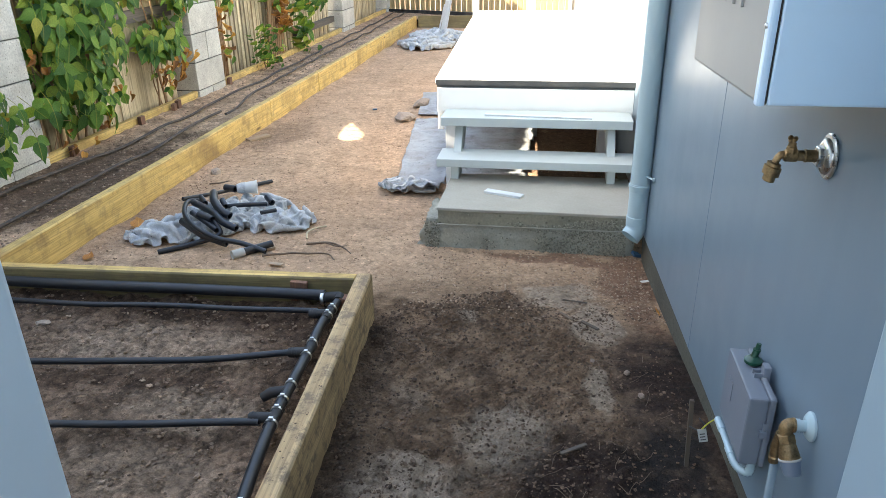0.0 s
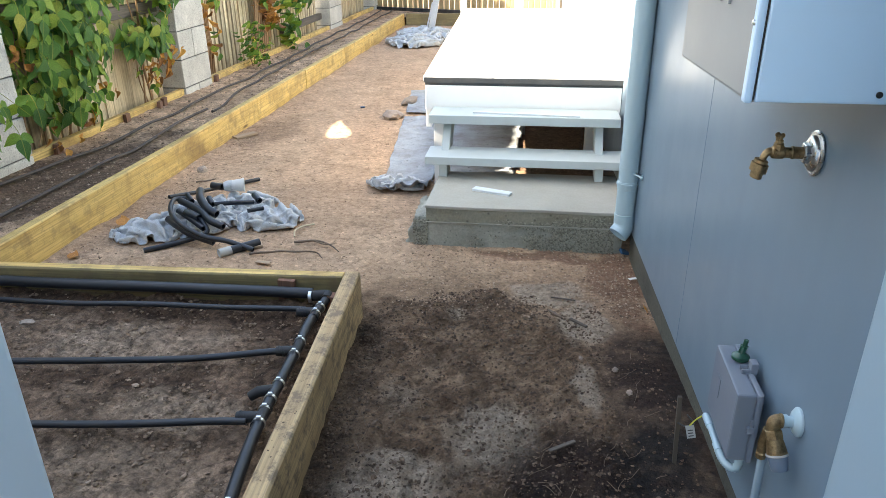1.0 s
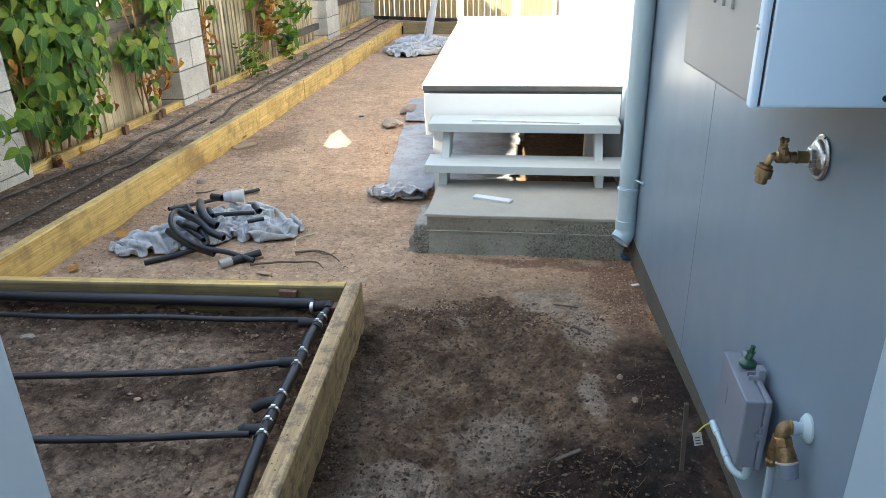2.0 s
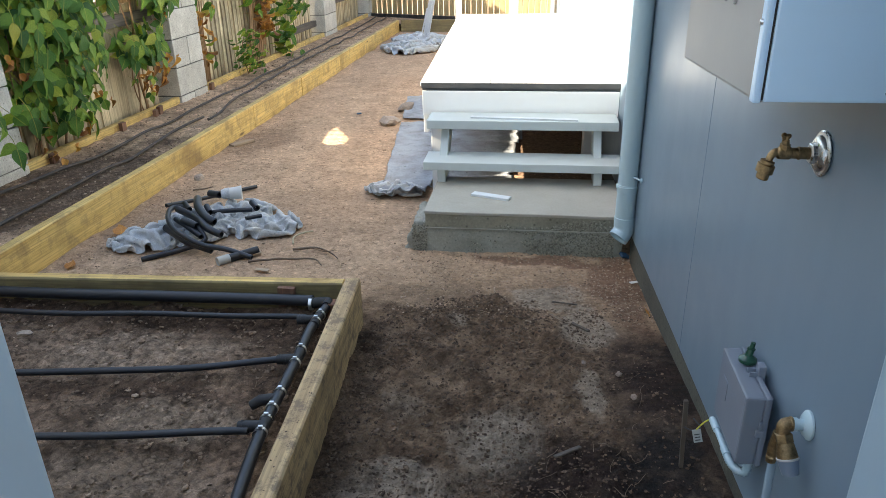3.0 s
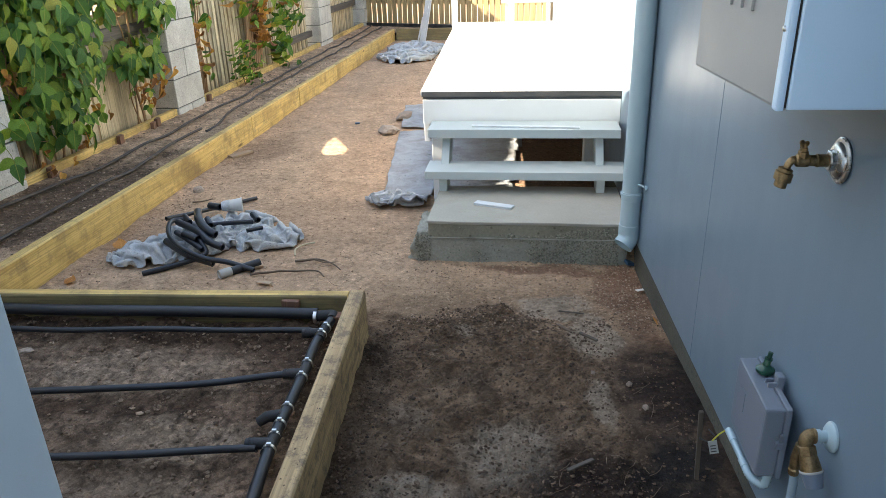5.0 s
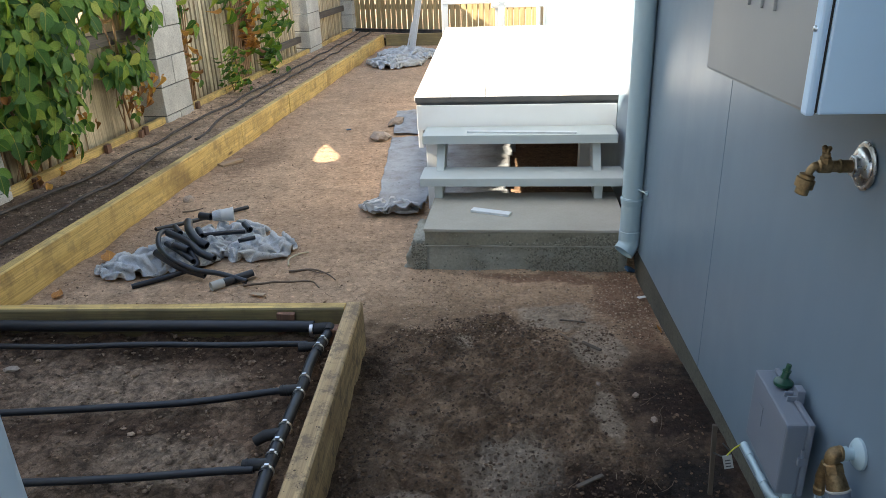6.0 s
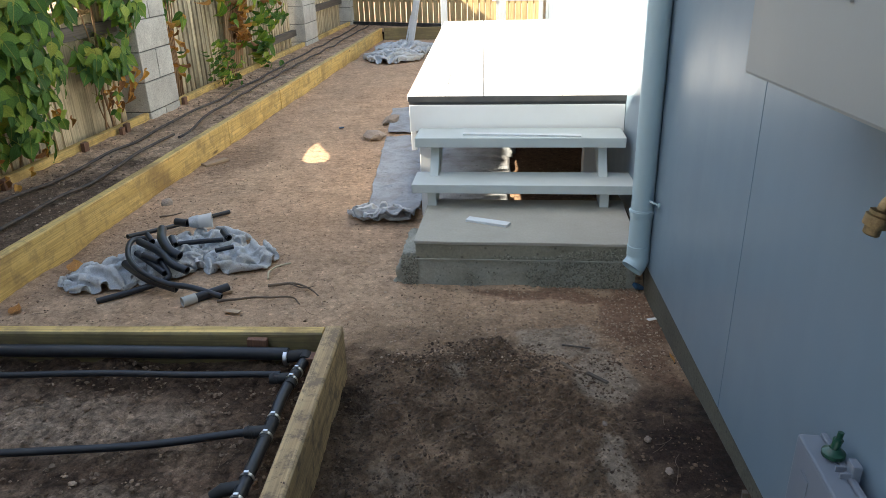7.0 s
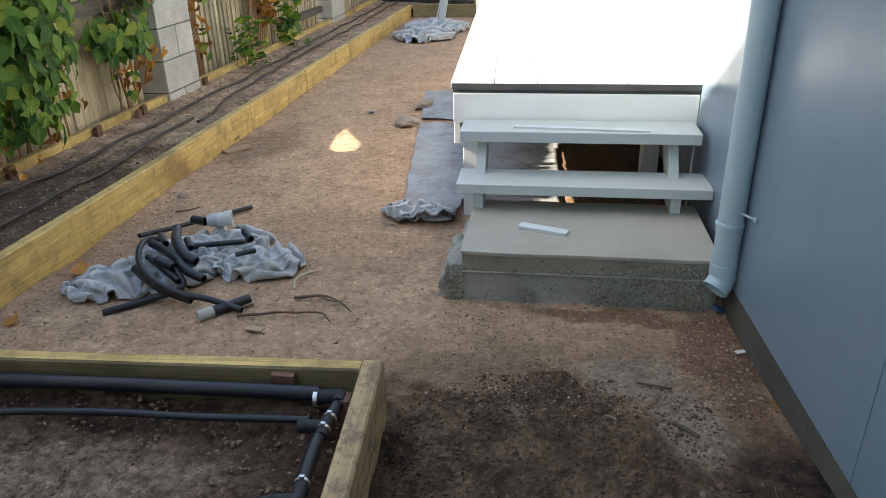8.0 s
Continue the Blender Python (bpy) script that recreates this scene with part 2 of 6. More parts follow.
def cladding_material(name, col, rough):
    """Painted sheet, a little wavy along the wall, with faint drip marks and dust."""
    n = Nodes(name, rough)
    wave = n.noise(1.0, 2, 0.5, n.mapped((3.2, 3.2, 0.2)))
    drip = n.noise(1.0, 4, 0.6, n.mapped((26.0, 26.0, 0.9)))
    c = n.mix(n.math("MULTIPLY", n.ramp(n.noise(0.8, 6, 0.65), [(0.45, 0.0), (0.75, 1.0)]), 0.1), col, (0.27, 0.27, 0.26))
    c = n.mix(1.0, c, n.ramp(drip, [(0.3, 0.985), (0.7, 1.015)]), "MULTIPLY")
    n.color(c)
    n.rough(n.ramp(n.noise(6.0, 5, 0.6), [(0.3, rough - 0.03), (0.7, rough + 0.05)]))
    n.bump(wave, 0.5, 0.012)
    return n.mat


wall_mat = cladding_material("pale_cladding", (0.16, 0.225, 0.28), 0.31)
white_mat = paint_material("white_paint", (0.86, 0.86, 0.84), 0.5, 0.06)
offcut_mat = paint_material("chalky_offcut", (0.68, 0.7, 0.7), 0.7, 0.35, (0.4, 0.36, 0.3), 0.1, 14.0)
step_mat = paint_material("grey_white_primer", (0.56, 0.595, 0.57), 0.55, 0.2, (0.42, 0.4, 0.35))
deck_mat = paint_material("white_deck_paint", (0.8, 0.79, 0.77), 0.55, 0.08)
edge_mat = paint_material("raw_board_ends", (0.09, 0.088, 0.086), 0.8, 0.3)
pvc_mat = paint_material("white_pvc", (0.36, 0.48, 0.525), 0.4, 0.06, (0.45, 0.42, 0.38))
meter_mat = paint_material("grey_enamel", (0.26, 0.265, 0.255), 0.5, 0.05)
# End panel and lip: paler, bluer enamel standing for sky light on them.
skylit_panel_mat = paint_material("skylit_enamel", (0.48, 0.66, 0.81), 0.3, 0.04)
plastic_mat = paint_material("grey_plastic", (0.17, 0.195, 0.235), 0.42, 0.08)
jamb_mat = paint_material("gloss_white_jamb", (0.84, 0.91, 0.93), 0.32, 0.05)
# Right jamb: blue-grey darkened to carry the shade it stands in.
shaded_jamb_mat = paint_material("blue_grey_shaded_jamb", (0.27, 0.36, 0.42), 0.4, 0.05)
black_poly = paint_material("black_poly_pipe", (0.008, 0.01, 0.015), 0.42, 0.18, (0.06, 0.05, 0.042), 0.04, 9.0)
drip_mat = paint_material("brown_drip_line", (0.045, 0.033, 0.025), 0.7, 0.45, (0.22, 0.15, 0.1), 0.05, 12.0)
rubber_mat = paint_material("black_rubber", (0.012, 0.012, 0.013), 0.6, 0.3, (0.06, 0.05, 0.04))
green_mat = paint_material("dark_green_plastic", (0.006, 0.055, 0.03), 0.35, 0.1, (0.05, 0.06, 0.05))
tag_mat = paint_material("grey_tag", (0.42, 0.42, 0.4), 0.6, 0.3)
wire_mat = paint_material("yellow_green_wire", (0.5, 0.48, 0.05), 0.5, 0.1)
ink_mat = paint_material("dark_ink", (0.06, 0.06, 0.06), 0.7, 0.0)
blue_mat = paint_material("blue_plastic", (0.02, 0.07, 0.14), 0.5, 0.1)
straw_mat = paint_material("pale_straw", (0.5, 0.42, 0.28), 0.8, 0.2)
cup_mat = paint_material("white_foam", (0.66, 0.64, 0.6), 0.6, 0.25)
edging_mat = paint_material("black_edging", (0.015, 0.015, 0.017), 0.6, 0.3)


def metal_material(name, col, rough, stain, amount):
    n = Nodes(name, rough, 1.0)
    f = n.ramp(n.noise(45.0, 5, 0.7), [(0.42, 0.0), (0.66, 1.0)])
    n.color(n.mix(n.math("MULTIPLY", f, amount), col, stain))
    n.rough(n.ramp(n.noise(60.0, 4), [(0.3, rough), (0.75, min(rough + 0.3, 1))]))
    n.bump(n.noise(120.0, 3), 0.15, 0.002)
    return n.mat


brass_mat = metal_material("tarnished_brass", (0.36, 0.25, 0.135), 0.42, (0.1, 0.065, 0.035), 0.75)
chrome_mat = metal_material("chrome", (0.62, 0.62, 0.62), 0.18, (0.3, 0.25, 0.2), 0.3)
steel_mat = metal_material("clamp_steel", (0.7, 0.7, 0.7), 0.28, (0.4, 0.38, 0.35), 0.3)
alu_mat = metal_material("aluminium", (0.75, 0.76, 0.78), 0.4, (0.6, 0.6, 0.6), 0.4)
cup_grey_mat = paint_material("blue_grey_plastic", (0.15, 0.2, 0.27), 0.25, 0.2)
clear_mat = bpy.data.materials.new("clear_plastic")
clear_mat.use_nodes = True
clear_mat.node_tree.nodes["Principled BSDF"].inputs["Base Color"].default_value = (0.78, 0.84, 0.86, 1)
clear_mat.node_tree.nodes["Principled BSDF"].inputs["Transmission Weight"].default_value = 0.7
clear_mat.node_tree.nodes["Principled BSDF"].inputs["Roughness"].default_value = 0.18


def concrete_material(name, col, dark, cell, speckle=1.0):
    n = Nodes(name, 0.9)
    co = n.offset_by_object(n.coord)
    c = n.mix(n.ramp(n.noise(4.0, 6, 0.65, co), [(0.35, 0.0), (0.7, 1.0)]), col, dark)
    c = n.mix(1.0, c, n.ramp(n.noise(90.0, 5, 0.7, co), [(0.3, 1 - 0.28 * speckle), (0.7, 1 + 0.18 * speckle)]), "MULTIPLY")
    pits = n.ramp(n.voronoi(cell, co), [(0.05, 0.45), (0.22, 1.0)])
    c = n.mix(1.0, c, pits, "MULTIPLY")
    n.color(c)
    n.bump(n.math("ADD", n.noise(70.0, 5, 0.7, co), n.math("MULTIPLY", pits, 0.4)), 0.5, 0.006)
    return n.mat


concrete_mat = concrete_material("grey_concrete", (0.3, 0.275, 0.205), (0.21, 0.19, 0.14), 26.0, 0.7)
rough_concrete_mat = concrete_material("honeycombed_concrete", (0.4, 0.385, 0.32), (0.27, 0.26, 0.21), 40.0, 0.8)
block_mat = concrete_material("concrete_block", (0.63, 0.595, 0.525), (0.42, 0.388, 0.335), 45.0)
mortar_mat = concrete_material("mortar", (0.16, 0.15, 0.13), (0.1, 0.095, 0.085), 60.0)
screed_mat = concrete_material("smooth_screed", (0.43, 0.4, 0.335), (0.37, 0.34, 0.28), 3.0, 0.25)
footing_mat = concrete_material("footing_concrete", (0.098, 0.093, 0.068), (0.055, 0.052, 0.04), 40.0)


def cloth_material(name, col, dirt_col):
    n = Nodes(name, 0.95)
    c = n.mix(n.ramp(n.noise(5.0, 6, 0.7), [(0.42, 0.0), (0.72, 0.9)]), col, dirt_col)
    c = n.mix(1.0, c, n.ramp(n.noise(260.0, 3, 0.8), [(0.3, 0.75), (0.7, 1.15)]), "MULTIPLY")
    spots = n.ramp(n.noise(34.0, 4, 0.7), [(0.63, 1.0), (0.68, 0.45)])
    n.color(n.mix(1.0, c, spots, "MULTIPLY"))
    crease = n.math("ABSOLUTE", n.math("SUBTRACT", n.noise(22.0, 3, 0.55), 0.5))
    n.bump(n.math("ADD", n.math("MULTIPLY", n.noise(300.0, 3), 0.5), n.math("MULTIPLY", crease, 2.2)), 0.7, 0.01)
    return n.mat


cloth_mat = cloth_material("grey_geotextile", (0.58, 0.59, 0.6), (0.4, 0.37, 0.325))


sheet_mat = cloth_material("dirty_geotextile", (0.36, 0.385, 0.41), (0.2, 0.18, 0.16))


def leaf_material(name, stops, trans):
    n = Nodes(name, 0.55)
    n.bsdf.inputs["Specular IOR Level"].default_value = 0.35
    c = n.ramp(n.math("FRACT", n.math("ADD", n.random(), n.island())), stops)
    c = n.mix(1.0, c, n.ramp(n.noise(22.0, 4), [(0.3, 0.75), (0.7, 1.2)]), "MULTIPLY")
    sep = n.tree.nodes.new("ShaderNodeSeparateXYZ")
    n.link(n.coord, sep.inputs[0])
    rib = n.math("ABSOLUTE", sep.outputs[0])
    c = n.mix(n.ramp(rib, [(0.0, 0.3), (0.022, 0.0)]), c, tuple(min(1, v * 1.8) for v in stops[-1][1]))
    vein = n.math("SINE", n.math("MULTIPLY", n.math("SUBTRACT", sep.outputs[1], n.math("MULTIPLY", rib, 0.7)), 52.0))
    c = n.mix(1.0, c, n.ramp(vein, [(0.0, 0.97), (0.7, 0.99), (1.0, 1.05)]), "MULTIPLY")
    n.color(c)
    n.bump(n.math("ADD", n.noise(40.0, 4), n.math("MULTIPLY", vein, 0.12)), 0.45, 0.012)
    t = n.tree.nodes.new("ShaderNodeBsdfTranslucent")
    n.link(n.mix(1.0, c, (1.25, 1.3, 0.55), "MULTIPLY"), t.inputs[0])
    m = n.tree.nodes.new("ShaderNodeMixShader")
    m.inputs[0].default_value = trans
    out = n.tree.nodes["Material Output"]
    n.link(n.bsdf.outputs[0], m.inputs[1])
    n.link(t.outputs[0], m.inputs[2])
    n.link(m.outputs[0], out.inputs[0])
    return n.mat


green_leaf = leaf_material("green_leaf", [(0.0, (0.035, 0.1, 0.022)), (0.4, (0.085, 0.19, 0.032)), (0.75, (0.185, 0.31, 0.043)), (0.93, (0.34, 0.41, 0.066)), (1.0, (0.48, 0.36, 0.075))], 0.32)
dry_leaf = leaf_material("dry_leaf", [(0.0, (0.2, 0.085, 0.035)), (0.5, (0.48, 0.2, 0.055)), (1.0, (0.7, 0.36, 0.09))], 0.25)


# ---- mesh helpers ----
def finish(bm, name, smooth=False):
    me = bpy.data.meshes.new(name)
    bm.to_mesh(me)
    bm.free()
    if smooth:
        me.polygons.foreach_set("use_smooth", [True] * len(me.polygons))
    return me


def part(name, bm, material, parent=None, label="", smooth=False, m=None):
    """Links one bmesh (or a ready mesh) as one mesh object under a thing or a part."""
    me = bm if isinstance(bm, bpy.types.Mesh) else finish(bm, name, smooth)
    if not me.materials:
        me.materials.append(material)
    ob = new(name, me)
    if parent is not None:
        ob.parent = parent
    if m is not None:
        ob.matrix_basis = m
    return tagged(ob, label)


def thing(name, label, category, at=(0, 0, 0), group="", kind="", turn=0.0):
    """An Empty at the base of a thing with parts."""
    ob = new(name)
    ob.matrix_basis = pose(*at, 0, 0, turn)
    ob.empty_display_size = 0.1
    return tagged(ob, label, category, group, kind)


def box(x0, x1, y0, y1, z0, z1, bevel=0.0, bm=None):
    bm = bm or bmesh.new()
    r = bmesh.ops.create_cube(bm, size=1.0)
    for v in r["verts"]:
        v.co = Vector((x0 + (v.co.x + 0.5) * (x1 - x0), y0 + (v.co.y + 0.5) * (y1 - y0), z0 + (v.co.z + 0.5) * (z1 - z0)))
    if bevel:
        es = list({e for v in r["verts"] for e in v.link_edges})
        bmesh.ops.bevel(bm, geom=es, offset=bevel, segments=2, affect="EDGES", profile=0.6)
    return bm


def tube(points, radius, sides=10, hollow=0.0, caps=True, bm=None, deep_by=2.5):
    """A round pipe along a line of points; radius may be one per point. hollow: the bore's radius as a share, seen at the ends."""
    bm = bm or bmesh.new()
    pts = [Vector(p) for p in points]
    rad = radius if isinstance(radius, (list, tuple)) else [radius] * len(pts)
    up = Vector((0, 0, 1))
    rings = []
    for i, p in enumerate(pts):
        d = (pts[min(i + 1, len(pts) - 1)] - pts[max(i - 1, 0)]).normalized()
        if abs(d.dot(up)) > 0.97:
            up = Vector((1, 0, 0)) if abs(d.x) < 0.9 else Vector((0, 1, 0))
        side = d.cross(up).normalized()
        up = side.cross(d).normalized()
        rings.append([bm.verts.new(p + rad[i] * (math.cos(a) * side + math.sin(a) * up)) for a in [2 * math.pi * k / sides for k in range(sides)]])
    for a, b in zip(rings, rings[1:]):
        for k in range(sides):
            f = bm.faces.new((a[k], a[(k + 1) % sides], b[(k + 1) % sides], b[k]))
            f.smooth = True
    if caps:
        for ring, p, inward in ((rings[0], pts[0], pts[1] - pts[0]), (rings[-1], pts[-1], pts[-2] - pts[-1])):
            flip = ring is rings[0]
            if hollow:
                inner = [bm.verts.new(p + (v.co - p) * hollow) for v in ring]
                deep = [bm.verts.new(v.co + inward.normalized() * rad[0] * deep_by) for v in inner]
                for k in range(sides):
                    j = (k + 1) % sides
                    for q in ((ring[k], inner[k], inner[j], ring[j]), (inner[k], deep[k], deep[j], inner[j])):
                        bm.faces.new(q if flip else q[::-1])
                bm.faces.new(deep[::-1] if flip else deep)
            else:
                bm.faces.new(ring[::-1] if flip else ring)
            for v, w in zip(ring, ring[1:] + ring[:1]):
                bm.edges.get((v, w)).smooth = False
    bmesh.ops.recalc_face_normals(bm, faces=bm.faces)
    return bm


def curve_points(pts, n=24):
    """A smooth line through the points (Catmull-Rom)."""
    p = [Vector(q) for q in pts]
    p = [2 * p[0] - p[1]] + p + [2 * p[-1] - p[-2]]
    out = []
    segs = len(p) - 3
    for i in range(n + 1):
        u = i / n * segs
        k = min(int(u), segs - 1)
        t = u - k
        a, b, c, d = p[k:k + 4]
        out.append(0.5 * ((2 * b) + (c - a) * t + (2 * a - 5 * b + 4 * c - d) * t * t + (3 * b - a - 3 * c + d) * t ** 3))
    return out


def lathe(profile, axis="z", sides=20, bm=None):
    """A turned solid from (along, radius) pairs."""
    bm = bm or bmesh.new()
    turn = {"z": lambda a, r, h: (r * math.cos(a), r * math.sin(a), h), "x": lambda a, r, h: (h, r * math.cos(a), r * math.sin(a)),
            "y": lambda a, r, h: (r * math.sin(a), h, r * math.cos(a))}[axis]
    rings = [[bm.verts.new(turn(2 * math.pi * k / sides, max(r, 1e-4), h)) for k in range(sides)] for h, r in profile]
    for a, b in zip(rings, rings[1:]):
        for k in range(sides):
            f = bm.faces.new((a[k], a[(k + 1) % sides], b[(k + 1) % sides], b[k]))
            f.smooth = True
    bm.faces.new(rings[0][::-1])
    bm.faces.new(rings[-1])
    crisp = [rings[0], rings[-1]]
    for (h0, r0), (h1, r1), (h2, r2), ring in zip(profile, profile[1:], profile[2:], rings[1:]):
        turned = math.atan2(r2 - r1, h2 - h1) - math.atan2(r1 - r0, h1 - h0)
        if abs((turned + math.pi) % (2 * math.pi) - math.pi) > 0.55:
            crisp.append(ring)
    for ring in crisp:
        for v, w in zip(ring, ring[1:] + ring[:1]):
            bm.edges.get((v, w)).smooth = False
    if sides <= 8:
        for f in bm.faces:
            f.smooth = False
    bmesh.ops.recalc_face_normals(bm, faces=bm.faces)
    return bm


def move(bm, m):
    bmesh.ops.transform(bm, matrix=m, verts=bm.verts)
    return bm


def wobble(bm, amount, scale, seed=0.0):
    off = Vector((seed * 3.1, seed * 7.7, seed * 1.3))
    for v in bm.verts:
        v.co += amount * (noise.noise_vector(v.co * scale + off))
    return bm


def grid_mesh(xs, ys, height, name):
    """A height-field sheet over two lists of coordinates."""
    nx, ny = len(xs), len(ys)
    verts = [(x, y, height(x, y)) for y in ys for x in xs]
    faces = [(j * nx + i, j * nx + i + 1, (j + 1) * nx + i + 1, (j + 1) * nx + i) for j in range(ny - 1) for i in range(nx - 1)]
    me = bpy.data.meshes.new(name)
    me.from_pydata(verts, [], faces)
    me.polygons.foreach_set("use_smooth", [True] * len(me.polygons))
    return me


def fbm(x, y, scale, octaves=3, seed=0.0):
    s, a, t = 0.0, 1.0, 0.0
    for _ in range(octaves):
        s += a * noise.noise(Vector((x * scale + seed, y * scale - seed, seed)))
        t += a
        a *= 0.5
        scale *= 2.1
    return s / t


def step(a, b, v):
    t = min(max((v - a) / (b - a), 0.0), 1.0)
    return t * t * (3 - 2 * t)


def wall_x(y):
    """The house wall's face, which runs slightly aslant and sets back a little past the downpipe."""
    return 0.705 - 0.048 * (y - 1.99) + 0.038 * step(2.95, 3.19, y)


# ---- ground ----
RIDGE = [(-0.6, 2.5), (-0.345, 2.47), (-0.19, 2.41), (-0.1, 2.47), (-0.02, 2.55), (0.075, 2.54), (0.15, 2.44), (0.24, 2.39), (0.35, 2.26), (0.43, 2.12), (0.5, 1.8), (0.56, 1.4), (0.6, 0.6)]


def ridge_y(x):
    """The wavering far edge of the dug-over soil."""
    for (x0, y0), (x1, y1) in zip(RIDGE, RIDGE[1:]):
        if x < x1:
            return y0 + (y1 - y0) * max(0.0, (x - x0) / (x1 - x0))
    return 0.6


def ground_height(x, y):
    z = 0.078 * step(2.9, 1.4, y) * step(0.05, 0.72, x)
    if -4 < x < 2 and 0 < y < 14:
        z += 0.012 * fbm(x, y, 1.3, 3, 2.0) + 0.006 * fbm(x, y, 7.0, 3, 5.0)
        lie = (ridge_y(x + 0.02) - ridge_y(x - 0.02)) / 0.04
        d = (ridge_y(x) - y) / math.hypot(1, lie) + 0.03 * fbm(x, y, 6.0, 3, 3.0)
        churn = step(-0.04, 0.1, d) * step(-0.6, -0.3, x) * step(0.72, 0.5, x)
        z += (0.006 + 0.045 * churn) * max(0.0, fbm(x, y, 11.0, 4, 9.0)) + 0.004 * fbm(x, y, 24.0, 2, 4.0) * (1 + 3 * churn)
        z += 0.012 * churn * (1 - abs(fbm(x, y, 5.0, 3, 12.0)) * 3)
        # a low lip of loose soil along the edge
        z += 0.026 * step(-0.04, 0.04, d) * step(0.3, 0.05, d) * step(-0.35, -0.1, x) * step(0.42, 0.25, x) * (0.7 + 0.9 * fbm(x, y, 8.0, 2, 7.0))
        z += 0.035 * step(0.14, 0.0, x + 2.06) * step(-2.1, -2.04, x) * (0.3 + fbm(x, y, 2.0, 3, 1.0))
    return z


def spot(x, y, cx, cy, rx, ry):
    return step(1.35, 0.5, math.hypot((x - cx) / rx, (y - cy) / ry))


def ground_marks(x, y):
    """How damp, wet or shaded, pale and red the dirt is."""
    if not (-0.9 < x < 0.8 and 0.5 < y < 3.2):
        return 0.0, 0.0, 0.0, 0.0
    w = fbm(x, y, 3.5, 4, 11.0)
    v = fbm(x, y, 5.0, 4, 21.0)
    x2, y2 = x + 0.1 * w, y + 0.12 * v
    damp = step(-0.07, 0.07, ridge_y(x) - y + 0.09 * w) * (0.86 + 0.5 * v) * step(-0.88, -0.5, x)
    damp = max(damp, 0.8 * spot(x2, y2, 0.3, 2.62, 0.1, 0.04), 0.8 * spot(x2, y2, 0.36, 2.5, 0.09, 0.035), 0.55 * spot(x2, y2, 0.5, 2.3, 0.12, 0.1))
    damp = max(damp, (0.5 + 0.3 * v) * step(3.05, 2.5, y + 0.2 * w) * step(-0.8, -0.3, x + 0.1 * w))
    pale = max(0.95 * spot(x2, y2, 0.3, 2.56, 0.16, 0.1), 0.95 * spot(x2, y2, 0.42, 2.32, 0.1, 0.2), 0.75 * spot(x2, y2, 0.42, 1.82, 0.055, 0.14), 0.68 * spot(x2, y2, 0.12, 1.6, 0.18, 0.2),
               0.6 * spot(x2, y2, -0.15, 1.35, 0.22, 0.16), 0.6 * spot(x2, y2, -0.08, 2.3, 0.05, 0.06), 0.4 * spot(x2, y2, -0.2, 1.75, 0.1, 0.1))
    # the last term darkens the dirt beside the bed sleeper as contact shade
    wet_and_shade = max(step(0.39, 0.55, x2) * step(2.36, 2.1, y2) * (0.95 + 0.4 * v), 0.9 * spot(x2, y2, 0.38, 1.42, 0.3, 0.2), 0.7 * spot(x2, y2, -0.02, 1.95, 0.12, 0.1) * (0.6 + v), (0.42 + 0.5 * v) * step(-0.24, -0.38, x2 + 0.06 * (y - 2)) * step(2.4, 2.2, y2))
    red = max(0.9 * spot(x2, y2, 0.58, 2.75, 0.14, 0.3), 0.7 * spot(x2, y2, 0.25, 2.93, 0.4, 0.06), 0.6 * spot(x2, y2, 0.62, 2.4, 0.07, 0.2))
    fade = step(0.5, 0.9, y)
    return tuple(max(0.0, min(1.0, q)) * fade for q in (damp, wet_and_shade, pale, red))


def spaced(stretches):
    out = []
    for a, b, s in stretches:
        k = max(1, round((b - a) / s))
        out += [a + (b - a) * i / k for i in range(k)]
    return out + [stretches[-1][1]]


gx = spaced([(-600, -60, 180), (-60, -6, 18), (-6, -2.2, 0.5), (-2.2, -0.6, 0.02), (-0.6, 0.75, 0.0125), (0.75, 0.9, 0.05), (0.9, 6, 0.8), (6, 60, 18), (60, 600, 180)])
gy = spaced([(-600, -60, 180), (-60, -4, 14), (-4, 0.5, 0.3), (0.5, 3.1, 0.013), (3.1, 3.6, 0.02), (3.6, 6.5, 0.035), (6.5, 14, 0.12), (14, 60, 12), (60, 900, 210)])
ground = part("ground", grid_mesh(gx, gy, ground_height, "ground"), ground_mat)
marks = [ground_marks(v.co.x, v.co.y) for v in ground.data.vertices]
for k, kind_of in enumerate(("damp", "wet_and_shade", "pale", "red")):
    layer = ground.data.attributes.new(kind_of, "FLOAT", "POINT")
    layer.data.foreach_set("value", [m[k] for m in marks])
tagged(ground, "bare sandy brown dirt, damp and dark near the wall", "ground", kind="structure")


def bed_height(x, y):
    return (0.085 + 0.02 * fbm(x, y, 2.5, 3, 1.0) + 0.05 * max(0, fbm(x, y, 9.0, 4, 2.0)) + 0.016 * fbm(x, y, 26.0, 2, 6.0)
            + 0.035 * step(0.12, 0.0, abs(y - 2.12)) * (0.4 + fbm(x, y, 8.0, 2, 3.3)))


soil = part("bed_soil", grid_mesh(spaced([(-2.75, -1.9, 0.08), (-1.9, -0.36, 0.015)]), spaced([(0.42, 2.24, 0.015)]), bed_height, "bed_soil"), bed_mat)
for v in soil.data.vertices:
    v.co.x = -2.75 + (v.co.x + 2.75) / 2.39 * (2.75 - 0.352 - 0.061 * (v.co.y - 0.35))
tagged(soil, "lumpy brown garden-bed soil under irrigation pipes", "soil", kind="structure")


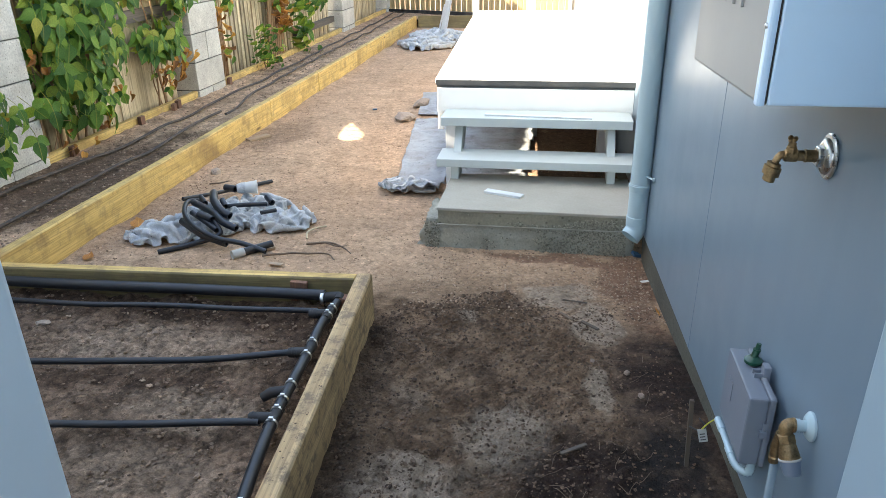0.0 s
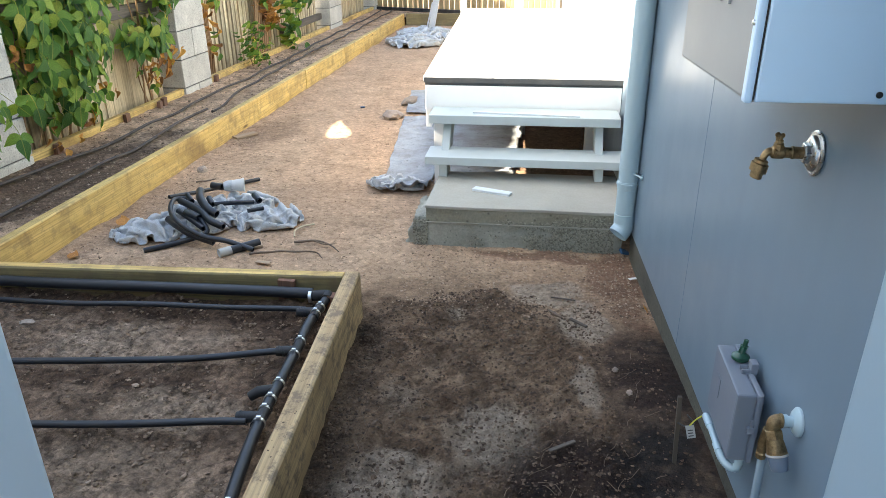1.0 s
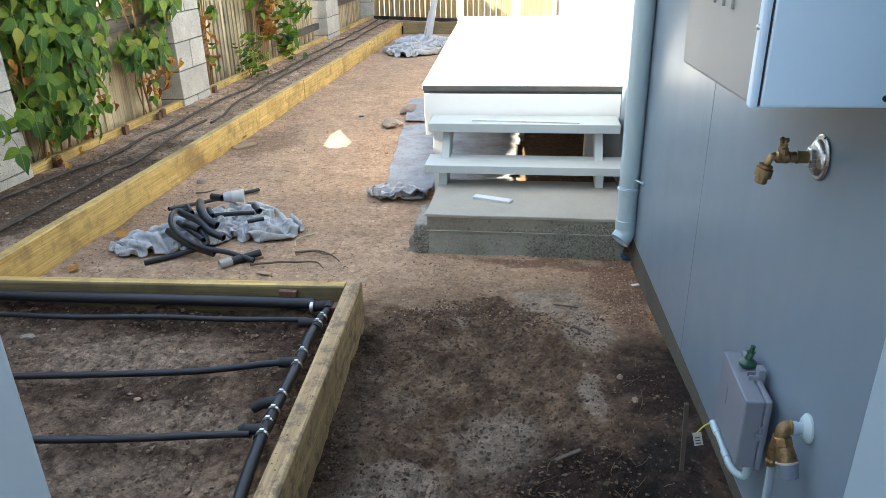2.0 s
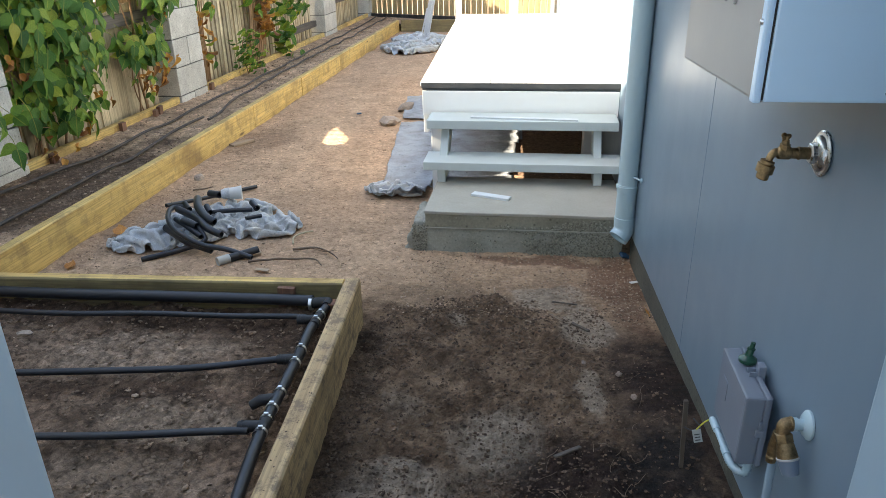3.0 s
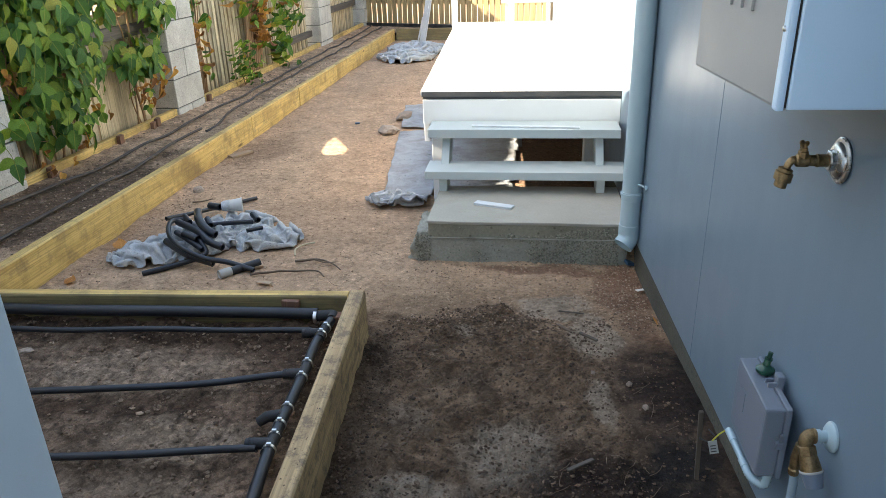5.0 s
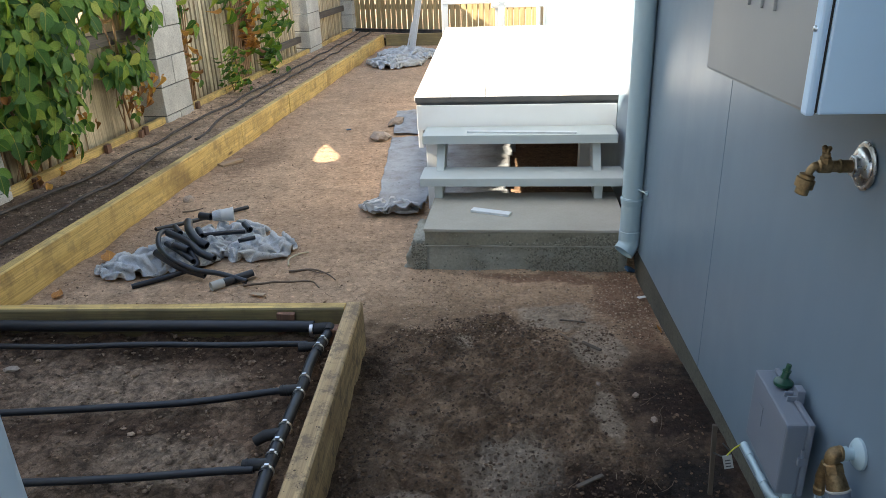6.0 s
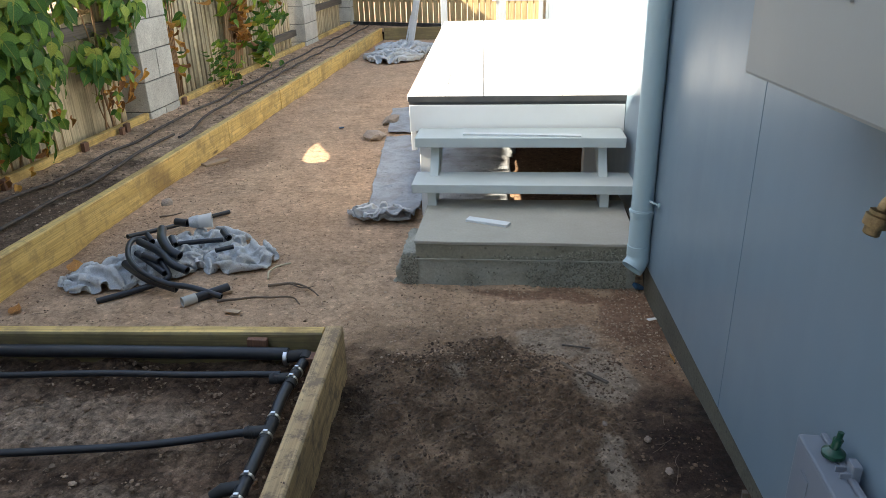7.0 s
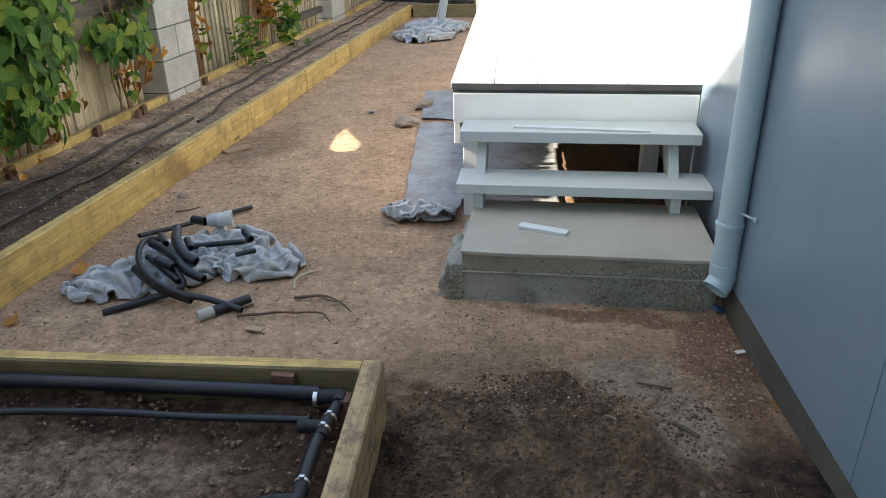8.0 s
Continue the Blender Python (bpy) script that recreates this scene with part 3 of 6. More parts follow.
def strip_height(x, y):
    return 0.132 + 0.014 * fbm(x, y, 18.0, 2, 3.0) + 0.012 * fbm(x, y, 2.0, 3, 8.0) + 0.02 * max(0, fbm(x, y, 10.0, 3, 4.0)) + 0.015 * step(-2.6, -2.8, x)


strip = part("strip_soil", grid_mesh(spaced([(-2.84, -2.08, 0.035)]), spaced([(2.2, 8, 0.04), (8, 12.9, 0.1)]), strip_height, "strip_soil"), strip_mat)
tagged(strip, "dry brown soil in the raised strip along the fence", "soil", kind="structure")


# ---- house: walls, footing, doorway ----
def wall_slab(y0, y1, z0, z1, out, deep):
    bm = bmesh.new()
    v = []
    for z in (z0, z1):
        for y, d in ((y0, out), (y1, out), (y1, deep), (y0, deep)):
            v.append(bm.verts.new((wall_x(y) + d, y, z)))
    for f in ((3, 2, 1, 0), (4, 5, 6, 7), (0, 1, 5, 4), (1, 2, 6, 5), (2, 3, 7, 6), (3, 0, 4, 7)):
        bm.faces.new([v[i] for i in f])
    bmesh.ops.recalc_face_normals(bm, faces=bm.faces)
    return bm


house = thing("wall_east", "pale grey sheet-clad house wall with fine joints", "wall", kind="structure")
joints = [0.3, 1.985, 2.95, 3.19, 4.4, 5.6, 6.8, 8.0, 10.0]
for a, b in zip(joints, joints[1:]):
    bm = wall_slab(a + 0.0015, b - 0.0015, 0.131, 2.9, 0.0, 0.012)
    bmesh.ops.bevel(bm, geom=list(bm.edges), offset=0.0012, segments=1, affect="EDGES")
    part("cladding_sheet", bm, wall_mat, house)
for a, b in ((0.3, 2.95), (2.951, 3.19), (3.191, 10.0)):
    part("backing", wall_slab(a, b, 0.132, 2.9, 0.014, 0.14), wall_mat, house)
    part("footing", wall_slab(a, b, -0.1, 0.13, 0.004, 0.14), footing_mat, house, "dirty concrete footing strip")

# eave out of view, added to keep sky light off the wall
eave = thing("eave", "unseen plain painted eave soffit, added to shade the house wall", "eave", kind="structure")
part("soffit", wall_slab(0.3, 10.0, 2.5, 2.52, -0.6, 0.14), white_mat, eave)
part("fascia_board", wall_slab(0.3, 10.0, 2.42, 2.62, -0.63, -0.602), white_mat, eave)

entry = thing("wall_south", "white gate-side screen wall", "wall", kind="structure")
part("wall_panel", box(-2.9, -0.33, 0.2, 0.3, -0.05, 2.1), white_mat, entry)
part("wall_panel", box(0.66, 0.78, 0.2, 0.3, -0.05, 2.1), white_mat, entry)
part("house_wall", box(0.79, 0.95, -6.0, 0.298, -0.05, 2.9), wall_mat, entry)

# unseen gabled block, added to shade the near half of the yard
shade_gable = thing("unseen_shade_gable", "unseen pale gabled block added beyond the fence for shade", "house", (-4.1, 0, 0))
gable = bmesh.new()
side = [(-9.0, 0.0), (3.5, 0.0), (3.5, 3.5), (-2.8, 8.2), (-9.0, 3.5)]
lo = [gable.verts.new((0.0, y, z)) for y, z in side]
hi = [gable.verts.new((-0.2, y, z)) for y, z in side]
gable.faces.new(lo)
gable.faces.new(hi[::-1])
for i in range(len(side)):
    j = (i + 1) % len(side)
    gable.faces.new((lo[j], lo[i], hi[i], hi[j]))
bmesh.ops.recalc_face_normals(gable, faces=gable.faces)
part("gable_wall", gable, white_mat, shade_gable)
for y0, z0, y1, z1 in ((3.5, 3.5, -2.8, 8.2), (-2.8, 8.2, -9.0, 3.5)):
    roof = bmesh.new()
    q = [roof.verts.new((x, y, z + dz)) for dz in (0.0, 0.06) for x, y, z in ((0.0, y0, z0), (0.0, y1, z1), (-8.0, y1, z1), (-8.0, y0, z0))]
    for f in ((0, 1, 2, 3), (4, 5, 6, 7), (0, 1, 5, 4), (1, 2, 6, 5), (2, 3, 7, 6), (3, 0, 4, 7)):
        roof.faces.new([q[i] for i in f])
    bmesh.ops.recalc_face_normals(roof, faces=roof.faces)
    part("roof", roof, edge_mat, shade_gable)

door = thing("door_1", "open white gateway with rounded jamb edges", "gateway", kind="structure")
part("jamb", box(-0.33, -0.213, 0.17, 0.343, 0.0, 2.15, 0.006), jamb_mat, door)
part("bead", tube([(-0.226, 0.345, 0.0), (-0.226, 0.345, 2.15)], 0.006, 10), jamb_mat, door)
part("jamb", box(0.546, 0.66, 0.17, 0.53, 0.0, 2.15, 0.006), shaded_jamb_mat, door, "right gate jamb in blue-grey, its shade put into the colour")


# ---- timber sleepers ----
def sleeper(length, height, thick, material, label, at, turn, seed, group):
    bm = bmesh.new()
    k = max(2, int(length / 0.25))
    prof = [(-thick / 2 + 0.004, 0), (thick / 2 - 0.004, 0), (thick / 2, 0.004), (thick / 2, height - 0.006), (thick / 2 - 0.006, height),
            (-thick / 2 + 0.006, height), (-thick / 2, height - 0.006), (-thick / 2, 0.004)]
    rings = []
    for i in range(k + 1):
        x = length * i / k
        wy = 0.004 * noise.noise(Vector((x * 0.7, seed, 0)))
        wz = 0.003 * noise.noise(Vector((x * 0.9, seed, 5)))
        rings.append([bm.verts.new((x, y + wy, z + wz + 0.0015 * noise.noise(Vector((x * 5, y * 30, seed))))) for y, z in prof])
    for a, b in zip(rings, rings[1:]):
        for j in range(8):
            bm.faces.new((a[j], b[j], b[(j + 1) % 8], a[(j + 1) % 8]))
    bm.faces.new(rings[0])
    bm.faces.new(rings[-1][::-1])
    bmesh.ops.recalc_face_normals(bm, faces=bm.faces)
    ob = part("timber_sleeper", bm, material)
    ob.matrix_basis = pose(*at, 0, 0, turn)
    return tagged(ob, label, "sleeper", group)


def sleeper_between(p, q, height, thick, material, label, seed, group, z0=0.0):
    d = Vector(q) - Vector(p)
    return sleeper(d.length, height, thick, material, label, (p[0], p[1], z0), math.degrees(math.atan2(d.y, d.x)), seed, group)


STRIP_X = -2.075
cuts = [2.24, 5.31, 6.57, 8.0, 11.75]
for i, (a, b) in enumerate(zip(cuts, cuts[1:])):
    sleeper_between((STRIP_X, a), (STRIP_X - 0.006 * (i % 2), b - 0.006), 0.235, 0.055, pine, "yellow treated-pine sleeper edging the raised strip", 3.0 + i, "strip edging sleepers", -0.045)
rear = [2.3, 4.7, 6.9, 9.1, 11.3, 12.8]
for i, (a, b) in enumerate(zip(rear, rear[1:])):
    sleeper_between((-2.825, a), (-2.825, b - 0.006), 0.2, 0.05, pine, "treated-pine sleeper set along the foot of the fence", 13.0 + i, "fence-foot sleepers", 0.0)
sleeper_between((-2.03, 11.78), (-0.7, 11.82), 0.235, 0.055, pine_shaded, "stained treated-pine sleeper, darkened for shade, closing the path's far end", 21.0, "", -0.045)
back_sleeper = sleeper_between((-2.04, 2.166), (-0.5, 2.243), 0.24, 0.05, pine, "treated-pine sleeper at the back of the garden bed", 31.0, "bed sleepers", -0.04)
# the face towards the bed is darkened for shade and soil stain
back_sleeper.data.materials.append(pine_shaded)
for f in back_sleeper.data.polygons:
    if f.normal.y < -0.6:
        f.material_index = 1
sleeper_between((-0.352, 0.35), (-0.469, 2.268), 0.24, 0.06, pine_muddy, "mud-splashed treated-pine sleeper beside the garden bed", 33.0, "bed sleepers", -0.04)


def peg(at, turn, w, d, top, label):
    bm = box(-w / 2, w / 2, -d / 2, d / 2, -0.2, top, 0.002)
    wobble(bm, 0.003, 30.0, at[1])
    ob = part("timber_peg", bm, peg_mat)
    ob.matrix_basis = pose(at[0], at[1], at[2], 2, 3, turn)
    return tagged(ob, label, "peg", "sleeper pegs")


for y in (3.82, 4.62, 5.17, 6.15, 7.4):
    peg((-2.775, y, 0.12), 0, 0.03, 0.055, 0.09, "short hardwood peg against the fence-foot sleeper")
peg((-2.765, 5.08, 0.12), 8, 0.03, 0.05, 0.08, "short hardwood peg against the fence-foot sleeper")
peg((-0.715, 2.195, 0.1), 3, 0.065, 0.02, 0.088, "reddish hardwood peg inside the garden bed")
peg((-0.525, 2.15, 0.1), 3, 0.028, 0.045, 0.06, "reddish hardwood peg inside the garden bed")


# ---- block pillars and fence ----
def block_pillar(y0, y1, label):
    base = thing("block_pillar", label, "pillar", (-2.86, y0, 0), "block pillars")
    part("core", box(-0.2, 0.07, 0.012, y1 - y0 - 0.012, 0.0, 1.98), mortar_mat, base)
    w = y1 - y0
    for c in range(9):
        z0 = -0.03 + c * 0.232
        splits = [0.0, w] if c % 2 else [0.0, 0.5 * w, w]
        for a, b in zip(splits, splits[1:]):
            bm = box(-0.22, 0.082, a + 0.004, b - 0.004, z0 + 0.005, z0 + 0.228, 0.006)
            part("block", wobble(bm, 0.004, 9.0, c + a + y0), block_mat, base)
    return base


block_pillar(2.97, 3.6, "grey concrete-block pillar partly under vine leaves")
block_pillar(5.56, 6.08, "grey concrete-block pillar in the paling fence")
block_pillar(9.98, 10.6, "grey concrete-block pillar in the paling fence")
block_pillar(12.75, 13.2, "grey concrete-block pillar at the fence corner")


def paling_mesh(w, h, seed):
    rnd = random.Random(seed)
    bm = box(-0.009, 0.009, -w / 2, w / 2, 0.0, h, 0.002)
    for v in bm.verts:
        if v.co.z > h / 2:
            v.co.y += rnd.uniform(-0.006, 0.006)
            v.co.x += rnd.uniform(-0.006, 0.006)
    return finish(bm, "paling")


def gap_edges(y):
    """A gap added to the palings for one sunbeam: its lower and upper edge."""
    low = float(np.interp(y, [4.717, 4.765, 5.237, 5.281], [1.105, 0.995, 0.9625, 0.984]))
    high = float(np.interp(y, [4.717, 4.93, 5.281], [1.112, 1.109, 0.988]))
    return low, max(high, low)


def paling_fence(y0, y1, rails, label, skip=None):
    base = thing("paling_fence", label, "fence", (-2.98, y0, 0), "fence bays")
    rnd = random.Random(int(y0 * 100))
    front = [paling_mesh(w, 1.9, i + 7) for i, w in enumerate((0.062, 0.068, 0.072, 0.059))]
    back = [paling_mesh(w, 1.88, i + 17) for i, w in enumerate((0.085, 0.09))]
    y = 0.035
    while y < y1 - y0 - 0.01:
        open_here = skip and skip[0] < y0 + y < skip[1]
        for depth, meshes, dy in ((0.0, front, 0.0), (-0.048, back, 0.047)):
            if open_here:
                a, b = y0 + y + dy - 0.046, y0 + y + dy + 0.046
                rise = -0.625 * depth
                for lower in (True, False):
                    bm = box(-0.008, 0.008, -0.046, 0.046, 0.0, 1.9)
                    for v in bm.verts:
                        low, high = gap_edges(a if v.co.y < 0 else b)
                        if lower and v.co.z > 1:
                            v.co.z = low + rise
                        if not lower and v.co.z < 1:
                            v.co.z = high + rise + 0.008
                    part("short_paling", bm, fence_mat, base, m=pose(depth, y + dy, 0))
            elif y + dy < y1 - y0:
                part("paling", rnd.choice(meshes), fence_mat, base, m=pose(depth + rnd.uniform(-0.003, 0.003), y + dy, rnd.uniform(-0.02, 0.02), rnd.uniform(-0.5, 0.5), 0, rnd.uniform(-3, 3)))
        y += rnd.uniform(0.09, 0.098)
    for z in rails:
        part("rail", box(0.018, 0.06, 0.0, y1 - y0, z - 0.045, z + 0.045, 0.003), rail_mat, base, "dark weathered rail")
    part("back_rail", box(-0.11, -0.065, 0.0, y1 - y0, 1.55, 1.63, 0.003), rail_mat, base)
    return base


paling_fence(0.3, 2.97, (0.35,), "weathered grey paling fence bay")
paling_fence(3.6, 5.56, (0.87,), "weathered paling fence bay overgrown with vine", (4.66, 5.34))
paling_fence(6.08, 9.98, (), "weathered paling fence bay with dry vine stems")
paling_fence(10.6, 12.75, (0.55,), "weathered paling fence bay at the far end")
low_rail = part("fence_rail", box(-2.955, -2.9, 8.4, 9.97, 0.29, 0.37, 0.004), rail_mat)
tagged(low_rail, "dark weathered rail fixed low across the palings", "rail")

far = thing("slat_fence", "brown slatted fence across the far end, partly sunlit", "fence", (-0.2, 12.0, 0), turn=-21)
rnd = random.Random(5)
far_meshes = [finish(box(-0.042, 0.042, -0.009, 0.009, 0.0, 1.75, 0.002), "slat") for _ in range(2)]
x = -2.9
while x < 3.2:
    part("slat", far_meshes[rnd.randrange(2)], far_fence_mat, far, m=pose(x, rnd.uniform(-0.004, 0.004), 0.14 + rnd.uniform(-0.01, 0.01), 0, rnd.uniform(-0.5, 0.5), 0))
    x += rnd.uniform(0.098, 0.108)
for z in (0.55, 1.5):
    part("rail", box(-2.9, 3.2, 0.012, 0.055, z - 0.04, z + 0.04, 0.003), far_fence_mat, far)
strip_edge = part("edging_strip", wobble(box(-2.85, -1.0, -0.09, -0.03, 0.0, 0.19, 0.004), 0.004, 3.0), edging_mat, m=pose(-0.2, 12.0, 0, 0, 0, -21))
tagged(strip_edge, "black plastic edging at the foot of the slatted fence", "edging")
far_soil = part("far_soil", grid_mesh(spaced([(-2.2, 0.2, 0.1)]), spaced([(11.8, 13.1, 0.1)]), lambda x, y: 0.13 + 0.02 * fbm(x, y, 3.0), "far_soil"), strip_mat)
tagged(far_soil, "soil behind the cross sleeper at the far end", "soil", kind="structure")


# ---- deck, steps, slab ----
deck = thing("timber_deck", "white-painted timber deck in full sun", "deck", (0, 0, 0))
DECK_Z, DECK_Y0, DECK_Y1 = 0.662, 3.805, 7.63


def lean(x, y):
    return x - 0.05 * (y - DECK_Y0)


def leaning_box(x0, x1, y0, y1, z0, z1, bevel):
    bm = box(x0, x1, y0, y1, z0, z1, bevel)
    for v in bm.verts:
        v.co.x = lean(v.co.x, v.co.y)
    return bm


bx = -0.435
widths = [0.198, 0.193, 0.197, 0.195, 0.195, 0.115]
for w in widths:
    part("deck_board", leaning_box(bx, bx + w - 0.004, DECK_Y0, DECK_Y1, DECK_Z - 0.022, DECK_Z, 0.003), deck_mat, deck)
    bx += w
part("end_strip", leaning_box(-0.43, 0.656, DECK_Y0 - 0.004, DECK_Y0 + 0.002, DECK_Z - 0.03, DECK_Z - 0.002, 0.0), edge_mat, deck, "dark unpainted board ends")
part("shadow_batten", leaning_box(-0.425, 0.656, DECK_Y0 + 0.004, DECK_Y0 + 0.03, DECK_Z - 0.045, DECK_Z - 0.024, 0.0), edge_mat, deck)
part("fascia", leaning_box(-0.425, 0.653, DECK_Y0 - 0.003, DECK_Y0 + 0.034, 0.48, DECK_Z - 0.046, 0.003), white_mat, deck)
part("side_fascia", leaning_box(-0.425, -0.395, DECK_Y0 + 0.036, DECK_Y1, 0.37, DECK_Z - 0.026, 0.003), white_mat, deck)
for y in (4.4, 5.0, 5.6, 6.2, 6.8, 7.4):
    part("joist", leaning_box(-0.393, 0.62, y, y + 0.045, 0.5, DECK_Z - 0.025, 0.0), white_mat, deck)
for x, y in ((-0.385, 3.86), (0.54, 4.35), (-0.385, 5.6), (0.5, 5.6), (-0.385, 7.4), (0.5, 7.4)):
    part("post", leaning_box(x, x + 0.085, y, y + 0.085, -0.1, 0.6, 0.003), white_mat, deck)

steps = thing("timber_steps", "two pale grey-primed open timber treads on stringers", "steps", (0, 0, 0))
part("tread", wobble(box(-0.372, 0.672, 3.418, 3.632, 0.276, 0.319, 0.004), 0.0015, 4.0), step_mat, steps)
part("tread", wobble(box(-0.371, 0.638, 3.578, 3.784, 0.456, 0.503, 0.004), 0.0015, 4.0, 2.0), step_mat, steps)


def stringer(x0, x1):
    bm = bmesh.new()
    side = [(3.45, 0.2), (3.58, 0.2), (3.8, 0.4), (3.8, 0.453), (3.66, 0.453), (3.52, 0.276), (3.45, 0.276)]
    lo = [bm.verts.new((x0, y, z)) for y, z in side]
    hi = [bm.verts.new((x1, y, z)) for y, z in side]
    bm.faces.new(lo)
    bm.faces.new(hi[::-1])
    for i in range(len(side)):
        j = (i + 1) % len(side)
        bm.faces.new((lo[j], lo[i], hi[i], hi[j]))
    bmesh.ops.recalc_face_normals(bm, faces=bm.faces)
    bmesh.ops.bevel(bm, geom=list(bm.edges), offset=0.002, segments=1, affect="EDGES")
    return bm


part("stringer", stringer(-0.3, -0.258), step_mat, steps)
part("stringer", stringer(0.515, 0.557), step_mat, steps)

slab = thing("concrete_slab", "rough grey concrete pad with honeycombed front edge", "slab", (0, 0, 0))
bm = box(-0.306, 0.632, 3.004, 3.55, 0.188, 0.203, 0.004)
bmesh.ops.subdivide_edges(bm, edges=bm.edges, cuts=6, use_grid_fill=True)
part("top_screed", wobble(bm, 0.003, 8.0), screed_mat, slab, "smooth beige-grey screed top")
bm = box(-0.302, 0.63, 3.009, 3.54, 0.115, 0.187, 0.003)
bmesh.ops.subdivide_edges(bm, edges=bm.edges, cuts=14, use_grid_fill=True)
part("front_pour", wobble(wobble(bm, 0.004, 8.0), 0.003, 40.0), concrete_mat, slab, "olive-grey formed concrete face")


def rough_block(x0, x1, y0, y1, z0, z1, amount, seed):
    bm = box(x0, x1, y0, y1, z0, z1)
    bmesh.ops.subdivide_edges(bm, edges=bm.edges, cuts=22, use_grid_fill=True)
    for v in bm.verts:
        low = 1 - (v.co.z - z0) / (z1 - z0)
        v.co.y -= 0.012 * low if v.co.y < (y0 + y1) / 2 else 0
        v.co.x -= 0.05 * low if v.co.x < x0 + 0.01 else 0
        p = v.co * 26
        v.co += noise.noise_vector(p + Vector((seed, 0, 0))) * amount + noise.noise_vector(v.co * 70) * amount * 0.6
    return bm


part("lower_pour", rough_block(-0.335, 0.63, 3.012, 3.5, -0.06, 0.12, 0.005, 3.0), rough_concrete_mat, slab, "honeycombed lower concrete", True)
part("seam", wobble(box(-0.304, 0.598, 3.001, 3.02, 0.1185, 0.1225, 0.001), 0.001, 20.0), screed_mat, slab, "pale laitance line between the two pours")
part("edge_lump", rough_block(-0.36, -0.295, 3.02, 3.3, -0.03, 0.14, 0.014, 5.0), rough_concrete_mat, slab, "crumbly concrete overspill", True)


def offcut(l, w, h, at, turn, label, tilt=0.0):
    ob = part("timber_offcut", box(-l / 2, l / 2, -w / 2, w / 2, 0, h, 0.0015), offcut_mat)
    ob.matrix_basis = pose(*at, 0, tilt, turn)
    return tagged(ob, label, "offcut", "painted offcuts")


offcut(0.2, 0.045, 0.012, (0.0, 3.225, 0.2035), -20, "short white-painted timber offcut on the concrete pad")
offcut(0.57, 0.035, 0.01, (0.145, 3.63, 0.5015), -4.5, "long thin white-painted strip lying on the upper tread")

# ---- downpipe ----
dp = thing("downpipe", "pale blue-white plastic downpipe with angled shoe", "downpipe", (0.618, 2.93, 0))
part("pipe", lathe([(0.19, 0.0425), (2.5, 0.0425)], "z", 28), pvc_mat, dp)
part("collar", lathe([(0.35, 0.0428), (0.352, 0.0448), (0.386, 0.0448), (0.388, 0.0428)], "z", 28), pvc_mat, dp)
part("collar", lathe([(0.19, 0.0428), (0.192, 0.0452), (0.232, 0.0452), (0.234, 0.0428)], "z", 28), pvc_mat, dp)
part("shoe", tube([(0, 0, 0.2), (0, -0.002, 0.172), (-0.008, -0.008, 0.154), (-0.024, -0.02, 0.136)], [0.044, 0.045, 0.0455, 0.046], 24, 0.92, deep_by=0.4), pvc_mat, dp, "angled outlet shoe")
part("clip", lathe([(0.37, 0.0435), (0.371, 0.0485), (0.381, 0.0485), (0.382, 0.0435)], "z", 28), pvc_mat, dp)
part("clip_arm", tube([(0.02, -0.036, 0.43), (0.034, -0.085, 0.435), (0.037, -0.112, 0.44)], 0.0045, 10), pvc_mat, dp)
part("clip_foot", move(lathe([(0.0, 0.011), (0.007, 0.01)], "x", 14), Matrix.Translation((0.037, -0.115, 0.44))), pvc_mat, dp)

# ---- meter box ----
meter = thing("meter_box", "pale enamelled steel meter box fixed to the wall", "meter box", (0, 0, 0))
bm = box(0.535, 0.752, 1.022, 1.6, 1.13, 1.85, 0.006)
for v in bm.verts:
    if v.co.z < 1.2:
        v.co.z += 0.022 * (1.6 - v.co.y) / 0.58
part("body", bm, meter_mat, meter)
part("end_panel", box(0.5415, 0.75, 1.006, 1.021, 1.155, 1.85, 0.004), skylit_panel_mat, meter, "end panel tinted pale blue for skylight")
part("lip", box(0.527, 0.5395, 1.008, 1.03, 1.153, 1.85, 0.004), skylit_panel_mat, meter)
part("seal", box(0.5397, 0.5413, 1.0075, 1.022, 1.158, 1.85), rubber_mat, meter)
part("screw", move(lathe([(0.0, 0.0045), (0.003, 0.004), (0.004, 0.002)], "x", 14), Matrix.Translation((0.527, 1.019, 1.27)) @ Matrix.Rotation(math.pi, 4, "Z")), chrome_mat, meter)
part("panel_screw", move(lathe([(0.0, 0.005), (0.003, 0.0045)], "y", 12), Matrix.Translation((0.715, 1.0035, 1.17))), rubber_mat, meter)
for y in (1.21, 1.275, 1.345):
    part("louvre", box(0.53, 0.536, y, y + 0.012, 1.278, 1.36, 0.002), meter_mat, meter)

# ---- garden tap ----
tap = thing("garden_tap", "tarnished brass garden tap on a chrome wall plate", "tap", (0.7395, 1.257, 1.008))
tap.scale = (0.78, 0.92, 0.92)
part("wall_plate", lathe([(0.0, 0.047), (-0.003, 0.0475), (-0.006, 0.044), (-0.0065, 0.038), (-0.012, 0.036), (-0.017, 0.03), (-0.019, 0.024)], "x", 36), chrome_mat, tap, "chrome wall plate")
part("nut", lathe([(-0.017, 0.0205), (-0.019, 0.0222), (-0.028, 0.0222), (-0.03, 0.0195)], "x", 6), chrome_mat, tap, "chrome hexagon nut")
